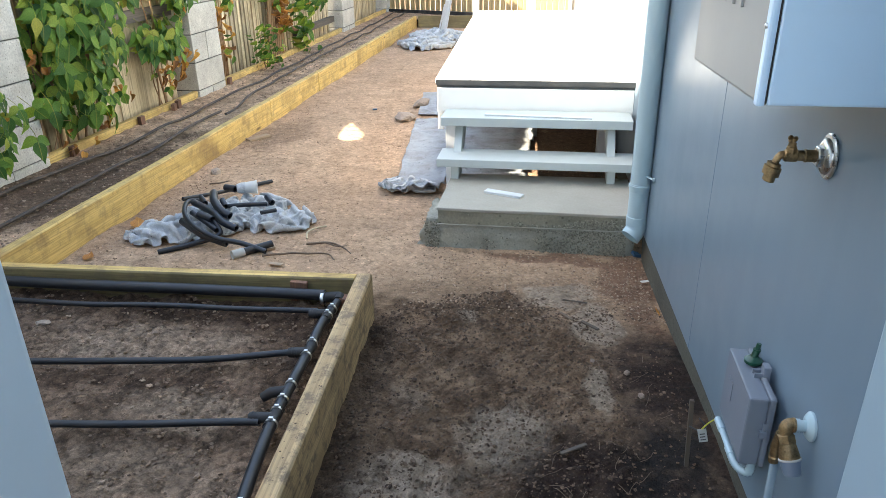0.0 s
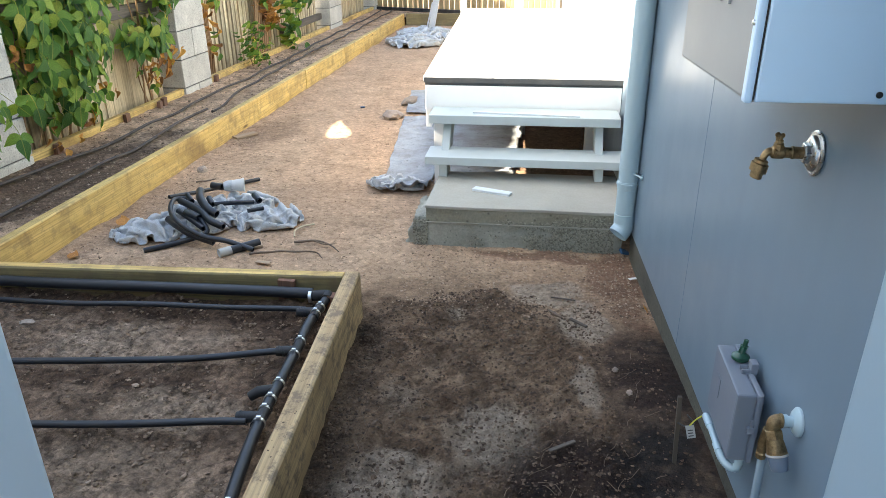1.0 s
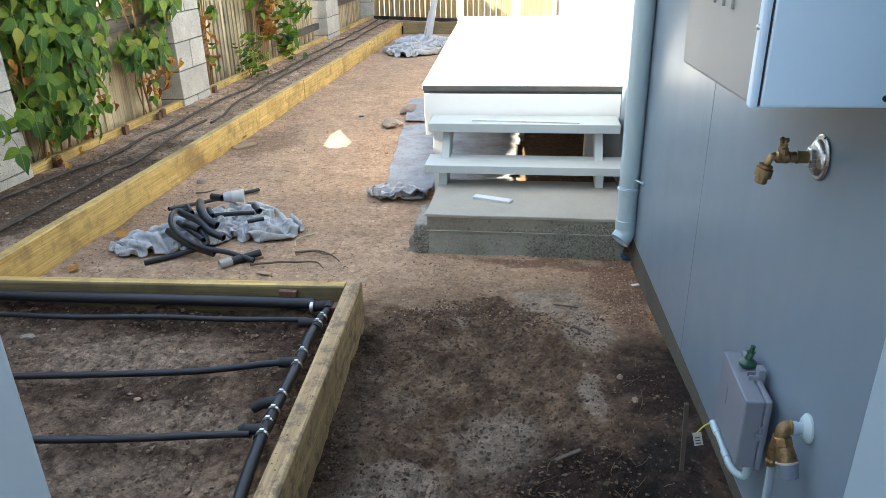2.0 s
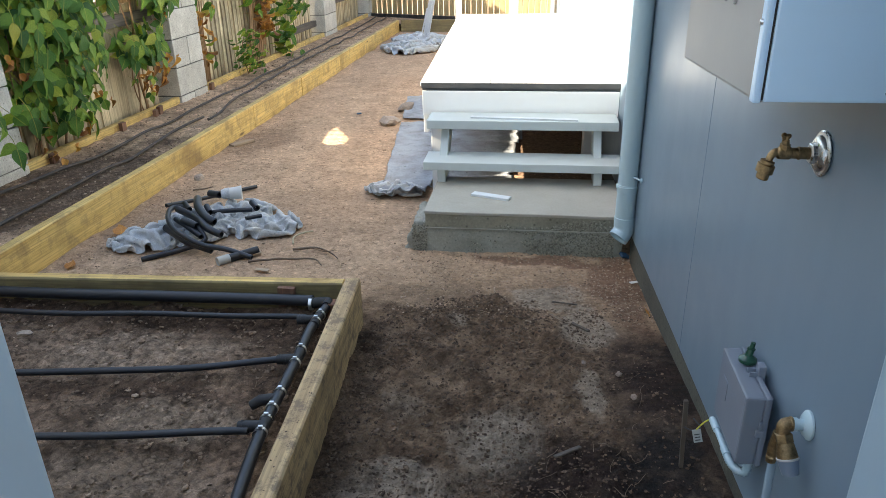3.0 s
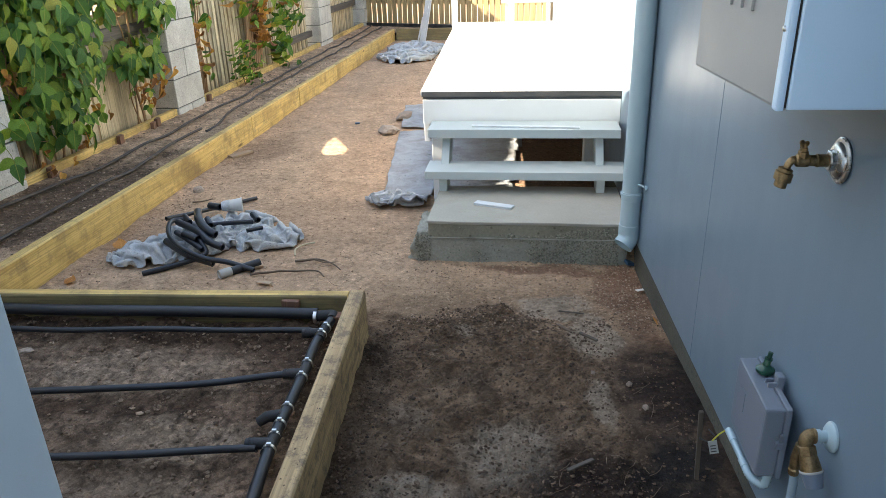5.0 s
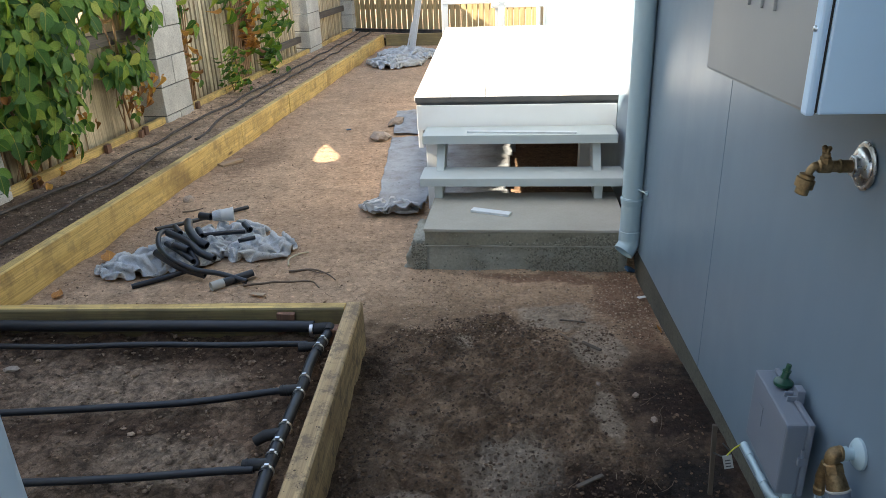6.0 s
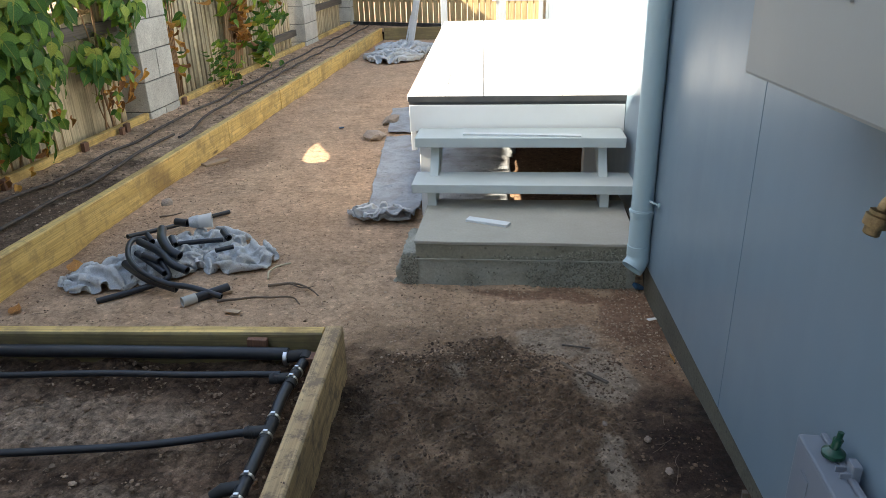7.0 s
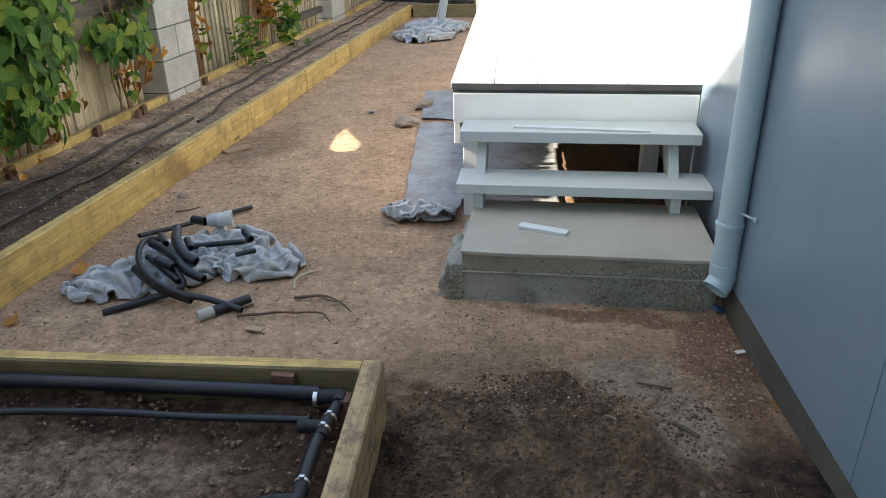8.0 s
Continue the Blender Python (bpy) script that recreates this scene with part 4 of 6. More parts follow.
part("barrel", lathe([(-0.02, 0.0125), (-0.03, 0.0125), (-0.05, 0.0125), (-0.052, 0.0135), (-0.056, 0.0135), (-0.058, 0.0112), (-0.072, 0.0112), (-0.075, 0.0135), (-0.1, 0.013), (-0.104, 0.0095)], "x", 20), brass_mat, tap)
part("spout", tube(curve_points([(-0.098, 0, 0.0), (-0.108, 0, 0.001), (-0.116, 0, -0.006), (-0.121, 0, -0.02)], 12), 0.0085, 14), brass_mat, tap)
part("bonnet", move(lathe([(0.0, 0.0125), (0.012, 0.0125), (0.014, 0.0095), (0.02, 0.0095), (0.021, 0.007), (0.03, 0.006)], "z", 8), Matrix.Translation((-0.088, 0, 0.006))), brass_mat, tap)
handle = bmesh.new()
for lx, lz in ((-0.011, 0.004), (0.011, 0.0)):
    r = bmesh.ops.create_icosphere(handle, subdivisions=2, radius=1.0)
    for v in r["verts"]:
        v.co = Vector((v.co.x * 0.0075 + lx * 0.75, v.co.y * 0.005, v.co.z * 0.0055 + lz))
box(-0.01, 0.01, -0.004, 0.004, -0.005, 0.004, 0.001, handle)
part("handle", move(handle, Matrix.Translation((-0.089, 0, 0.034)) @ Matrix.Rotation(0.5, 4, "Z")), brass_mat, tap, "small butterfly handle")
part("hose_thread", move(lathe([(-0.04, 0.0125), (-0.038, 0.0145), (-0.026, 0.0145), (-0.025, 0.0205), (-0.008, 0.0205), (-0.006, 0.0165), (0.0, 0.0165), (0.002, 0.0105)], "z", 20), Matrix.Translation((-0.1215, 0, -0.017)) @ Matrix.Rotation(0.2, 4, "Y")), brass_mat, tap, "brass hose tail collar")

# ---- plastic junction box with green cap ----
jb = thing("junction_box", "grey weatherproof plastic box on the wall", "junction box", (0, 0, 0))
part("lid", box(0.667, 0.708, 1.203, 1.409, 0.315, 0.489, 0.005), plastic_mat, jb)
part("body", box(0.7083, 0.721, 1.2, 1.412, 0.312, 0.492, 0.004), plastic_mat, jb)
part("back_plate", box(0.7205, 0.742, 1.25, 1.37, 0.34, 0.46, 0.003), plastic_mat, jb)
part("latch", box(0.697, 0.712, 1.194, 1.203, 0.395, 0.412, 0.002), plastic_mat, jb)
part("latch_tab", box(0.702, 0.708, 1.196, 1.202, 0.412, 0.432, 0.0015), plastic_mat, jb)
part("hinge", box(0.712, 0.728, 1.284, 1.31, 0.47, 0.516, 0.003), plastic_mat, jb)
for y in (1.286, 1.304):
    part("hinge_link", box(0.694, 0.713, y, y + 0.005, 0.486, 0.5, 0.001), plastic_mat, jb)
part("emblem", box(0.6655, 0.667, 1.33, 1.365, 0.39, 0.44, 0.0005), plastic_mat, jb, "raised oval moulding")
cap = thing("hose_fitting", "dark green plastic hose fitting on the box", "hose fitting", (0.704, 1.343, 0.4925))
cap.scale = (0.85, 0.85, 0.66)
part("base", lathe([(0.0, 0.02), (0.004, 0.0235), (0.014, 0.0235), (0.018, 0.018), (0.024, 0.014), (0.028, 0.0105)], "z", 20), green_mat, cap)
part("spigot", tube([(0, 0, 0.026), (0.003, 0.002, 0.036), (0.006, 0.004, 0.05)], 0.0092, 14, 0.6), green_mat, cap)
part("spigot_ring", tube([(0.0055, 0.0038, 0.047), (0.0062, 0.0042, 0.0515)], 0.0105, 14, 0.6), green_mat, cap)
cond = thing("conduit", "short white corrugated conduit below the box", "conduit", (0, 0, 0))
part("pipe", tube(curve_points([(0.674, 1.42, 0.268), (0.675, 1.35, 0.272), (0.675, 1.285, 0.274)], 10), 0.0072, 14), pvc_mat, cond)
part("sleeve", tube([(0.674, 1.424, 0.268), (0.675, 1.378, 0.27)], 0.0092, 14), pvc_mat, cond)
part("sleeve", tube([(0.675, 1.31, 0.273), (0.676, 1.283, 0.273)], 0.0092, 14), pvc_mat, cond)
cr = curve_points([(0.676, 1.29, 0.273), (0.68, 1.262, 0.268), (0.69, 1.242, 0.266), (0.704, 1.232, 0.272), (0.708, 1.235, 0.31)], 34)
part("corrugated_bend", tube(cr, [0.0102 if i % 2 else 0.0082 for i in range(len(cr))], 14), pvc_mat, cond)

# ---- relief valve ----
valve = thing("relief_valve", "brass relief valve with clear drain cup", "valve", (0.7485, 1.083, 0.519))
valve.scale = (0.87, 0.82, 0.87)
part("flange", lathe([(0.0, 0.034), (-0.005, 0.034), (-0.012, 0.026), (-0.015, 0.0135), (-0.026, 0.0125), (-0.0265, 0.0155), (-0.038, 0.0155)], "x", 24), pvc_mat, valve, "white plastic wall flange")
part("elbow", tube(curve_points([(-0.036, 0, 0), (-0.046, 0, 0), (-0.053, -0.002, -0.006), (-0.054, -0.004, -0.022)], 12), 0.0155, 16), brass_mat, valve)
part("elbow_band", lathe([(-0.042, 0.0165), (-0.041, 0.0172), (-0.037, 0.0172), (-0.036, 0.0165)], "x", 18), brass_mat, valve)
drop = Matrix.Translation((-0.054, -0.004, -0.018)) @ Vector((0.016, -0.032, -0.07)).to_track_quat("-Z", "Y").to_matrix().to_4x4()
part("union_nut", move(lathe([(-0.004, 0.0155), (-0.006, 0.0195), (-0.024, 0.0195), (-0.026, 0.017)], "z", 6), drop), brass_mat, valve)
part("body", move(lathe([(-0.024, 0.0165), (-0.03, 0.0185), (-0.05, 0.0215), (-0.06, 0.0225)], "z", 20), drop), brass_mat, valve)
part("body_rim", move(lathe([(-0.059, 0.024), (-0.06, 0.0248), (-0.063, 0.0248), (-0.064, 0.024)], "z", 22), drop), tag_mat, valve, "pale sealing rim")
part("drain_cup", move(lathe([(-0.096, 0.0), (-0.096, 0.011), (-0.0945, 0.0115), (-0.0945, 0.015), (-0.098, 0.0155), (-0.098, 0.0175), (-0.094, 0.0188), (-0.068, 0.0225), (-0.064, 0.0228)], "z", 22), drop), cup_grey_mat, valve, "translucent blue-grey drain cup")
part("outlet", tube([(-0.058, 0.006, -0.03), (-0.062, 0.01, -0.07), (-0.062, 0.008, -0.1)], [0.012, 0.012, 0.0105], 14), brass_mat, valve)
part("outlet_nut", move(lathe([(-0.112, 0.011), (-0.098, 0.013), (-0.094, 0.011)], "z", 8), Matrix.Translation((-0.062, 0.008, 0.0))), brass_mat, valve)
part("drain_pipe", tube([(-0.056, 0.014, -0.11), (-0.05, 0.02, -0.3), (-0.05, 0.02, -0.53)], 0.0095, 12), shaded_jamb_mat, valve, "grey-blue painted drain pipe")

# ---- stake with tag ----
stake = thing("marker_stake", "weathered timber stake with a hanging tag", "stake", (0.63, 1.475, 0.06))
part("post", move(wobble(box(-0.0055, 0.0055, -0.0055, 0.0055, -0.15, 0.225, 0.002), 0.003, 26.0), Matrix.Rotation(radians(-3), 4, "Y")), stake_mat, stake)
part("wire_loop", tube(curve_points([(0.012, 0.0, 0.17), (0.03, -0.01, 0.15), (0.012, -0.012, 0.14), (-0.012, -0.012, 0.15)], 16), 0.002, 6), ink_mat, stake)
part("tag", move(box(-0.011, 0.011, -0.001, 0.001, -0.04, 0.0, 0.0), Matrix.Translation((0.012, -0.04, 0.165)) @ Matrix.Rotation(-0.25, 4, "Y")), tag_mat, stake, "grey label tag")
for k in range(3):
    part("tag_bar", move(box(-0.007, 0.006, -0.0018, -0.0012, -0.034 + k * 0.009, -0.031 + k * 0.009, 0.0), Matrix.Translation((0.012, -0.04, 0.165)) @ Matrix.Rotation(-0.25, 4, "Y")), ink_mat, stake)
part("wire", tube(curve_points([(0.012, -0.04, 0.165), (0.026, -0.04, 0.186), (0.042, -0.045, 0.206)], 10), 0.0018, 6), wire_mat, stake, "yellow-green wire")


# ---- irrigation pipes in the bed ----
def poly_pipe(name, pts, r, label, n=40, material=None, wob=0.004, group=""):
    line = curve_points(pts, n)
    line = [p + Vector((0, wob * noise.noise(p * 3.1), wob * 0.6 * noise.noise(p * 2.7 + Vector((5, 0, 0))))) for p in line]
    ob = part(name, tube(line, r, 12, 0.75), material or black_poly)
    return tagged(ob, label, "pipe", group)


poly_pipe("supply_pipe", [(-2.0, 2.112, 0.155), (-1.5, 2.127, 0.155), (-1.0, 2.148, 0.154), (-0.6, 2.163, 0.152)], 0.0212, "thick black poly supply pipe along the bed's back", 40, wob=0.003)
poly_pipe("lateral_pipe", [(-2.0, 2.0, 0.128), (-1.6, 2.02, 0.13), (-1.0, 2.055, 0.128), (-0.6, 2.07, 0.135)], 0.0105, "thin black poly lateral pipe across the bed", 40, wob=0.012, group="lateral pipes")
poly_pipe("lateral_pipe", [(-2.0, 1.6, 0.125), (-1.45, 1.63, 0.128), (-0.95, 1.71, 0.126), (-0.57, 1.785, 0.14)], 0.0112, "thin black poly lateral pipe across the bed", 40, wob=0.008, group="lateral pipes")
poly_pipe("lateral_pipe", [(-2.0, 1.3, 0.125), (-1.3, 1.33, 0.126), (-0.9, 1.375, 0.128), (-0.56, 1.41, 0.14)], 0.011, "thin black poly lateral pipe across the bed", 40, wob=0.006, group="lateral pipes")

man = thing("irrigation_manifold", "black poly manifold with steel hose clamps", "pipe manifold", (0, 0, 0))
spine = curve_points([(-0.538, 2.15, 0.145), (-0.545, 2.06, 0.145), (-0.552, 1.95, 0.142), (-0.538, 1.78, 0.144), (-0.53, 1.6, 0.144), (-0.52, 1.42, 0.146), (-0.492, 1.2, 0.148), (-0.45, 0.95, 0.15), (-0.42, 0.7, 0.15), (-0.4, 0.45, 0.15)], 60)
part("spine_pipe", tube(spine, 0.0172, 14), black_poly, man)


def spine_at(y):
    return min(spine, key=lambda p: abs(p.y - y))


def along(y):
    d = (spine_at(y + 0.04) - spine_at(y - 0.04)).normalized()
    return Matrix.Translation(spine_at(y)) @ d.to_track_quat("Y", "Z").to_matrix().to_4x4()


clamp_mesh = finish(lathe([(-0.0042, 0.0178), (-0.0042, 0.0194), (0.0042, 0.0194), (0.0042, 0.0178)], "y", 20), "clamp")
screw_mesh = finish(box(-0.005, 0.008, -0.004, 0.004, 0.0178, 0.025, 0.0015), "clamp_screw")
for y in (2.075, 2.02, 1.835, 1.75, 1.595, 1.525, 1.455, 1.385, 1.1):
    c = part("hose_clamp", clamp_mesh, steel_mat, man, "bright steel hose clamp", m=along(y))
    part("clamp_screw", screw_mesh, steel_mat, c)
for y, dx in ((2.045, -0.05), (1.79, -0.045), (1.418, -0.05)):
    p = spine_at(y)
    part("tee", tube([p, p + Vector((dx, -0.002, -0.003))], 0.0165, 14), rubber_mat, man)
    for k in (0.8, 1.0, 1.2):
        part("tee_ring", tube([p + Vector((dx * k, -0.002, -0.004)), p + Vector((dx * (k + 0.11), -0.003, -0.004))], 0.0178, 14), rubber_mat, man)
    part("tee_collar", tube([p + Vector((dx * 0.85, -0.002, -0.003)), p + Vector((dx * 1.45, -0.004, -0.005))], 0.0162, 14), rubber_mat, man)
    part("tee_run", tube([p + Vector((0, -0.045, 0)), p, p + Vector((0, 0.04, 0))], 0.0176, 14), rubber_mat, man)
p = spine_at(1.56)
part("capped_branch", tube([p, p + Vector((-0.05, -0.012, -0.004)), p + Vector((-0.075, -0.022, -0.018))], [0.0165, 0.017, 0.015], 14), rubber_mat, man)
part("elbow", tube(curve_points([(-0.615, 2.155, 0.144), (-0.565, 2.165, 0.146), (-0.54, 2.16, 0.148), (-0.538, 2.13, 0.147)], 14), 0.0205, 14), rubber_mat, man)
part("hose_clamp", finish(lathe([(-0.006, 0.0232), (-0.006, 0.0255), (0.006, 0.0255), (0.006, 0.0232)], "x", 20), "clamp_wide"), steel_mat, man, "bright steel hose clamp", m=pose(-0.605, 2.156, 0.143))

for k, pts in enumerate(([(-2.69, 2.6, 0.16), (-2.66, 3.23, 0.16), (-2.56, 4.13, 0.165), (-2.545, 4.91, 0.16), (-2.53, 6.64, 0.16), (-2.56, 9.5, 0.16), (-2.6, 12.5, 0.16)],
                         [(-2.37, 2.3, 0.16), (-2.36, 2.8, 0.16), (-2.35, 3.4, 0.16), (-2.325, 4.08, 0.165), (-2.385, 5.1, 0.15)],
                         [(-2.3, 5.0, 0.145), (-2.36, 5.9, 0.162), (-2.4, 7.1, 0.16), (-2.4, 10.7, 0.16), (-2.42, 12.5, 0.16)])):
    poly_pipe("drip_line", pts, 0.0095, "dusty brown drip line lying on the strip soil", 90, drip_mat, 0.04, "drip lines")


# ---- fabric heaps and offcuts of pipe ----
def cloth_lobe(base, at, rx, ry, height, seed, turn=0.0, squeeze=0.7, cell=0.0105, loft=0.07, wrinkle=0.009):
    """A piece of sheet pushed together over a low mound until it buckles into folds."""
    nu, nv = round(2 * rx / squeeze / cell), round(2 * ry / squeeze / cell)
    u, v = np.meshgrid(np.linspace(-1, 1, nu), np.linspace(-1, 1, nv), indexing="ij")
    ragged = np.array([[1 + 0.25 * fbm(a, b, 1.4, 2, seed) for b in v[0]] for a in u[:, 0]])
    p = np.zeros((nu, nv, 3))
    p[..., 0] = u * np.sqrt(1 - v * v / 2) * rx * ragged
    p[..., 1] = v * np.sqrt(1 - u * u / 2) * ry * ragged
    p[..., 2] = [[0.03 + 0.08 * fbm(a * rx, b * ry, 6.5, 3, seed + 5) for b in v[0]] for a in u[:, 0]]
    home = p[..., :2].copy()
    rim = np.maximum(np.abs(u), np.abs(v))[..., None] ** 6
    old = p.copy()

    def mound():
        r2 = (p[..., 0] / rx) ** 2 + (p[..., 1] / ry) ** 2
        return height * np.clip(1 - r2, 0, 1) + 0.005

    links = []
    for di, dj, k in ((1, 0, 0.5), (0, 1, 0.5), (1, 1, 0.3), (1, -1, 0.3), (3, 0, 0.2), (0, 3, 0.2), (6, 0, 0.04), (0, 6, 0.04)):
        i0 = np.arange(0, nu - di)
        j0 = np.arange(max(0, -dj), nv - max(0, dj))
        rest = cell * math.hypot(di, dj)
        for odd in range(2):
            along_i = (i0 // max(di, 1)) % 2 == odd if di else None
            along_j = (j0 // max(dj, 1)) % 2 == odd if not di else None
            si = i0 if along_i is None else i0[along_i]
            sj = j0 if along_j is None else j0[along_j]
            links.append((np.ix_(si, sj), np.ix_(si + di, sj + dj), rest, k))
    for turnstep in range(70):
        q = p + (p - old) * 0.9
        q[..., 2] -= 0.0014
        old, p = p, q
        for _ in range(5):
            for a, b, rest, k in links:
                d = p[b] - p[a]
                l = np.sqrt((d * d).sum(-1, keepdims=True)) + 1e-9
                c = d * (0.5 * k * (1 - rest / l))
                p[a] += c
                p[b] -= c
            p[..., :2] += (home - p[..., :2]) * (0.03 + 0.05 * rim)
            p[..., 2] = np.maximum(p[..., 2], mound())
    # the folds slump under their own weight
    p[..., 2] = mound() + loft * np.tanh((p[..., 2] - mound()) / loft)
    # small sharp creases between the folds
    fine = np.array([[max(0.0, 1 - abs(fbm(*(q[:2]), 9.0, 2, seed)) * 6) + 0.25 * max(0.0, 1 - abs(fbm(*(q[:2]), 21.0, 2, seed + 3)) * 5) for q in row] for row in p])
    p[..., 2] += wrinkle * fine
    bm = bmesh.new()
    vs = [[bm.verts.new(p[i, j]) for j in range(nv)] for i in range(nu)]
    for i in range(nu - 1):
        for j in range(nv - 1):
            bm.faces.new((vs[i][j], vs[i + 1][j], vs[i + 1][j + 1], vs[i][j + 1])).smooth = True
    ob = part("fold", bm, cloth_mat, base, m=pose(*at, 0, 0, turn))
    mod = ob.modifiers.new("thickness", "SOLIDIFY")
    mod.thickness, mod.offset = 0.003, -1
    return ob


heap = thing("crumpled_geotextile", "crumpled grey geotextile under black pipe offcuts", "fabric", (-1.5, 3.1, 0.003), "crumpled fabric")
cloth_lobe(heap, (-0.2, -0.12, 0), 0.2, 0.15, 0.035, 3.0, 30)
cloth_lobe(heap, (-0.03, 0.06, 0), 0.2, 0.22, 0.06, 8.0, 10)
cloth_lobe(heap, (0.26, 0.12, 0), 0.24, 0.17, 0.015, 5.0, -8)
cloth_lobe(heap, (0.08, 0.28, 0), 0.2, 0.13, 0.025, 17.0, 20)
heap2 = thing("crumpled_geotextile", "crumpled grey geotextile at the path's far end", "fabric", (-1.52, 10.05, 0.003), "crumpled fabric")
cloth_lobe(heap2, (0, -0.35, 0), 0.38, 0.45, 0.05, 14.0, 0, 0.7, 0.017, 0.075, 0.013)
cloth_lobe(heap2, (0.05, 0.4, 0), 0.4, 0.55, 0.06, 21.0, 20, 0.7, 0.017, 0.075, 0.013)


def fabric_height(x, y):
    return 0.012 + 0.006 * fbm(x, y, 4.0, 3, 3.0) + 0.012 * max(0, 1 - abs(fbm(x, y, 2.2, 2, 6.0)) * 6) + 0.045 * step(4.05, 3.85, y) * max(0, 1 - abs(fbm(x * 1.5, y, 5.0, 2, 1.0)) * 3.5)


def laid_sheet(y0, y1, left, label, seed):
    """Thin fabric lying on the ground, with an uneven edge; left gives its outer edge."""
    fab = bmesh.new()
    fr = {}
    rows = round((y1 - y0) / 0.018)
    for j in range(rows):
        y = y0 + j * 0.018
        for i in range(70):
            u = (i / 69) ** 1.4
            x0 = left(y) - 0.03 * fbm(0, y, 3.0, 3, seed)
            x = x0 + u * (0.62 - x0)
            lift = 0.03 * step(0.12, 0.0, y - y0) * max(0, 1 - abs(fbm(x * 1.5, y, 9.0, 2, seed)) * 4) if seed < 3 else 0.0
            fr[i, j] = fab.verts.new((x, y + 0.04 * fbm(x, seed, 6.0, 3, 5.0), fabric_height(x, y) + lift))
    for (i, j), a in fr.items():
        q = [fr.get(k) for k in ((i, j), (i + 1, j), (i + 1, j + 1), (i, j + 1))]
        if all(q) and not (q[0].co.y < 4.02 and q[0].co.x > -0.42) and q[0].co.x < 0.08 + 0.08 * fbm(1.0, q[0].co.y, 2.0, 3, 4.0):
            fab.faces.new(q).smooth = True
    bmesh.ops.delete(fab, geom=[v for v in fab.verts if not v.link_faces], context="VERTS")
    ob = part("geotextile_sheet", fab, sheet_mat)
    mod = ob.modifiers.new("thickness", "SOLIDIFY")
    mod.thickness, mod.offset = 0.004, -1
    return tagged(ob, label, "fabric", "laid fabric")


laid_sheet(3.7, 5.58, lambda y: -0.73 - 0.11 * (y - 4.1) - 0.06 * step(3.95, 3.75, y), "dirty grey geotextile sheet spread under the deck", 2.0)
laid_sheet(5.66, 6.62, lambda y: -0.9 - 0.13 * (y - 5.7), "second grey geotextile sheet lying beneath the deck", 5.0)
scrap = thing("crumpled_geotextile", "rumpled loose end of the grey geotextile sheet", "fabric", (-0.62, 3.82, 0.01), "crumpled fabric")
cloth_lobe(scrap, (0, 0, 0), 0.17, 0.1, 0.008, 26.0, -6, loft=0.04)


def hose(pts, r, label, n=26):
    ob = part("pipe_offcut", tube(curve_points(pts, n), r, 12, 0.72), black_poly)
    return tagged(ob, label, "pipe offcut", "pipe offcuts")


thin, thick = "thin black poly pipe offcut on the fabric heap", "thick black poly pipe offcut on the fabric heap"
hose([(-1.78, 3.3, 0.08), (-1.7, 3.48, 0.05), (-1.62, 3.66, 0.025), (-1.48, 3.84, 0.015)], 0.0115, thin)
hose([(-1.62, 3.24, 0.1), (-1.68, 3.19, 0.112), (-1.65, 3.08, 0.118), (-1.58, 2.96, 0.112), (-1.48, 2.87, 0.097), (-1.36, 2.83, 0.065), (-1.24, 2.83, 0.045), (-1.11, 2.81, 0.017)], 0.0125, thin, 40)
hose([(-1.61, 2.97, 0.088), (-1.52, 2.9, 0.08), (-1.44, 2.86, 0.062), (-1.32, 2.84, 0.034)], 0.019, thick)
hose([(-1.62, 3.13, 0.128), (-1.47, 3.03, 0.12), (-1.38, 2.95, 0.1), (-1.3, 2.92, 0.082)], 0.018, thick)
hose([(-1.57, 3.26, 0.14), (-1.5, 3.12, 0.145), (-1.42, 3.03, 0.128), (-1.37, 3.01, 0.11)], 0.021, thick)
hose([(-1.53, 3.0, 0.115), (-1.44, 2.96, 0.105)], 0.02, thick, 6)
hose([(-1.59, 3.04, 0.108), (-1.49, 2.97, 0.094), (-1.4, 2.91, 0.072)], 0.014, thin)
hose([(-1.61, 3.19, 0.14), (-1.55, 3.12, 0.132)], 0.013, thin, 6)
hose([(-1.47, 3.15, 0.142), (-1.43, 3.1, 0.126)], 0.015, thin, 6)
hose([(-1.46, 2.99, 0.1), (-1.42, 2.95, 0.09), (-1.38, 2.91, 0.062), (-1.4, 2.88, 0.045)], 0.0115, thin)
hose([(-1.46, 3.17, 0.1), (-1.38, 3.22, 0.093), (-1.29, 3.29, 0.075)], 0.0125, thin)
hose([(-1.63, 2.74, 0.016), (-1.52, 2.83, 0.02), (-1.41, 2.87, 0.045)], 0.0135, thin)
hose([(-1.24, 2.75, 0.021), (-1.11, 2.89, 0.021)], 0.02, "thick black poly pipe offcut lying on the dirt", 6)
hose([(-1.6, 3.46, 0.1), (-1.53, 3.44, 0.1)], 0.02, thick, 6)
hose([(-1.27, 3.16, 0.075), (-1.21, 3.22, 0.07)], 0.011, thin, 6)
hose([(-1.33, 3.4, 0.075), (-1.28, 3.34, 0.065)], 0.017, thick, 6)
sl = part("pipe_sleeve", tube([(-1.25, 2.739, 0.022), (-1.21, 2.782, 0.022)], 0.0218, 14, 0.9), tag_mat)
tagged(sl, "silver sleeve on the end of a pipe offcut", "sleeve")
cup = thing("foam_cup", "off-white foam cup lying on the fabric heap", "cup", (-1.46, 3.46, 0.105), turn=20)
cup.scale = (0.85, 0.85, 0.85)
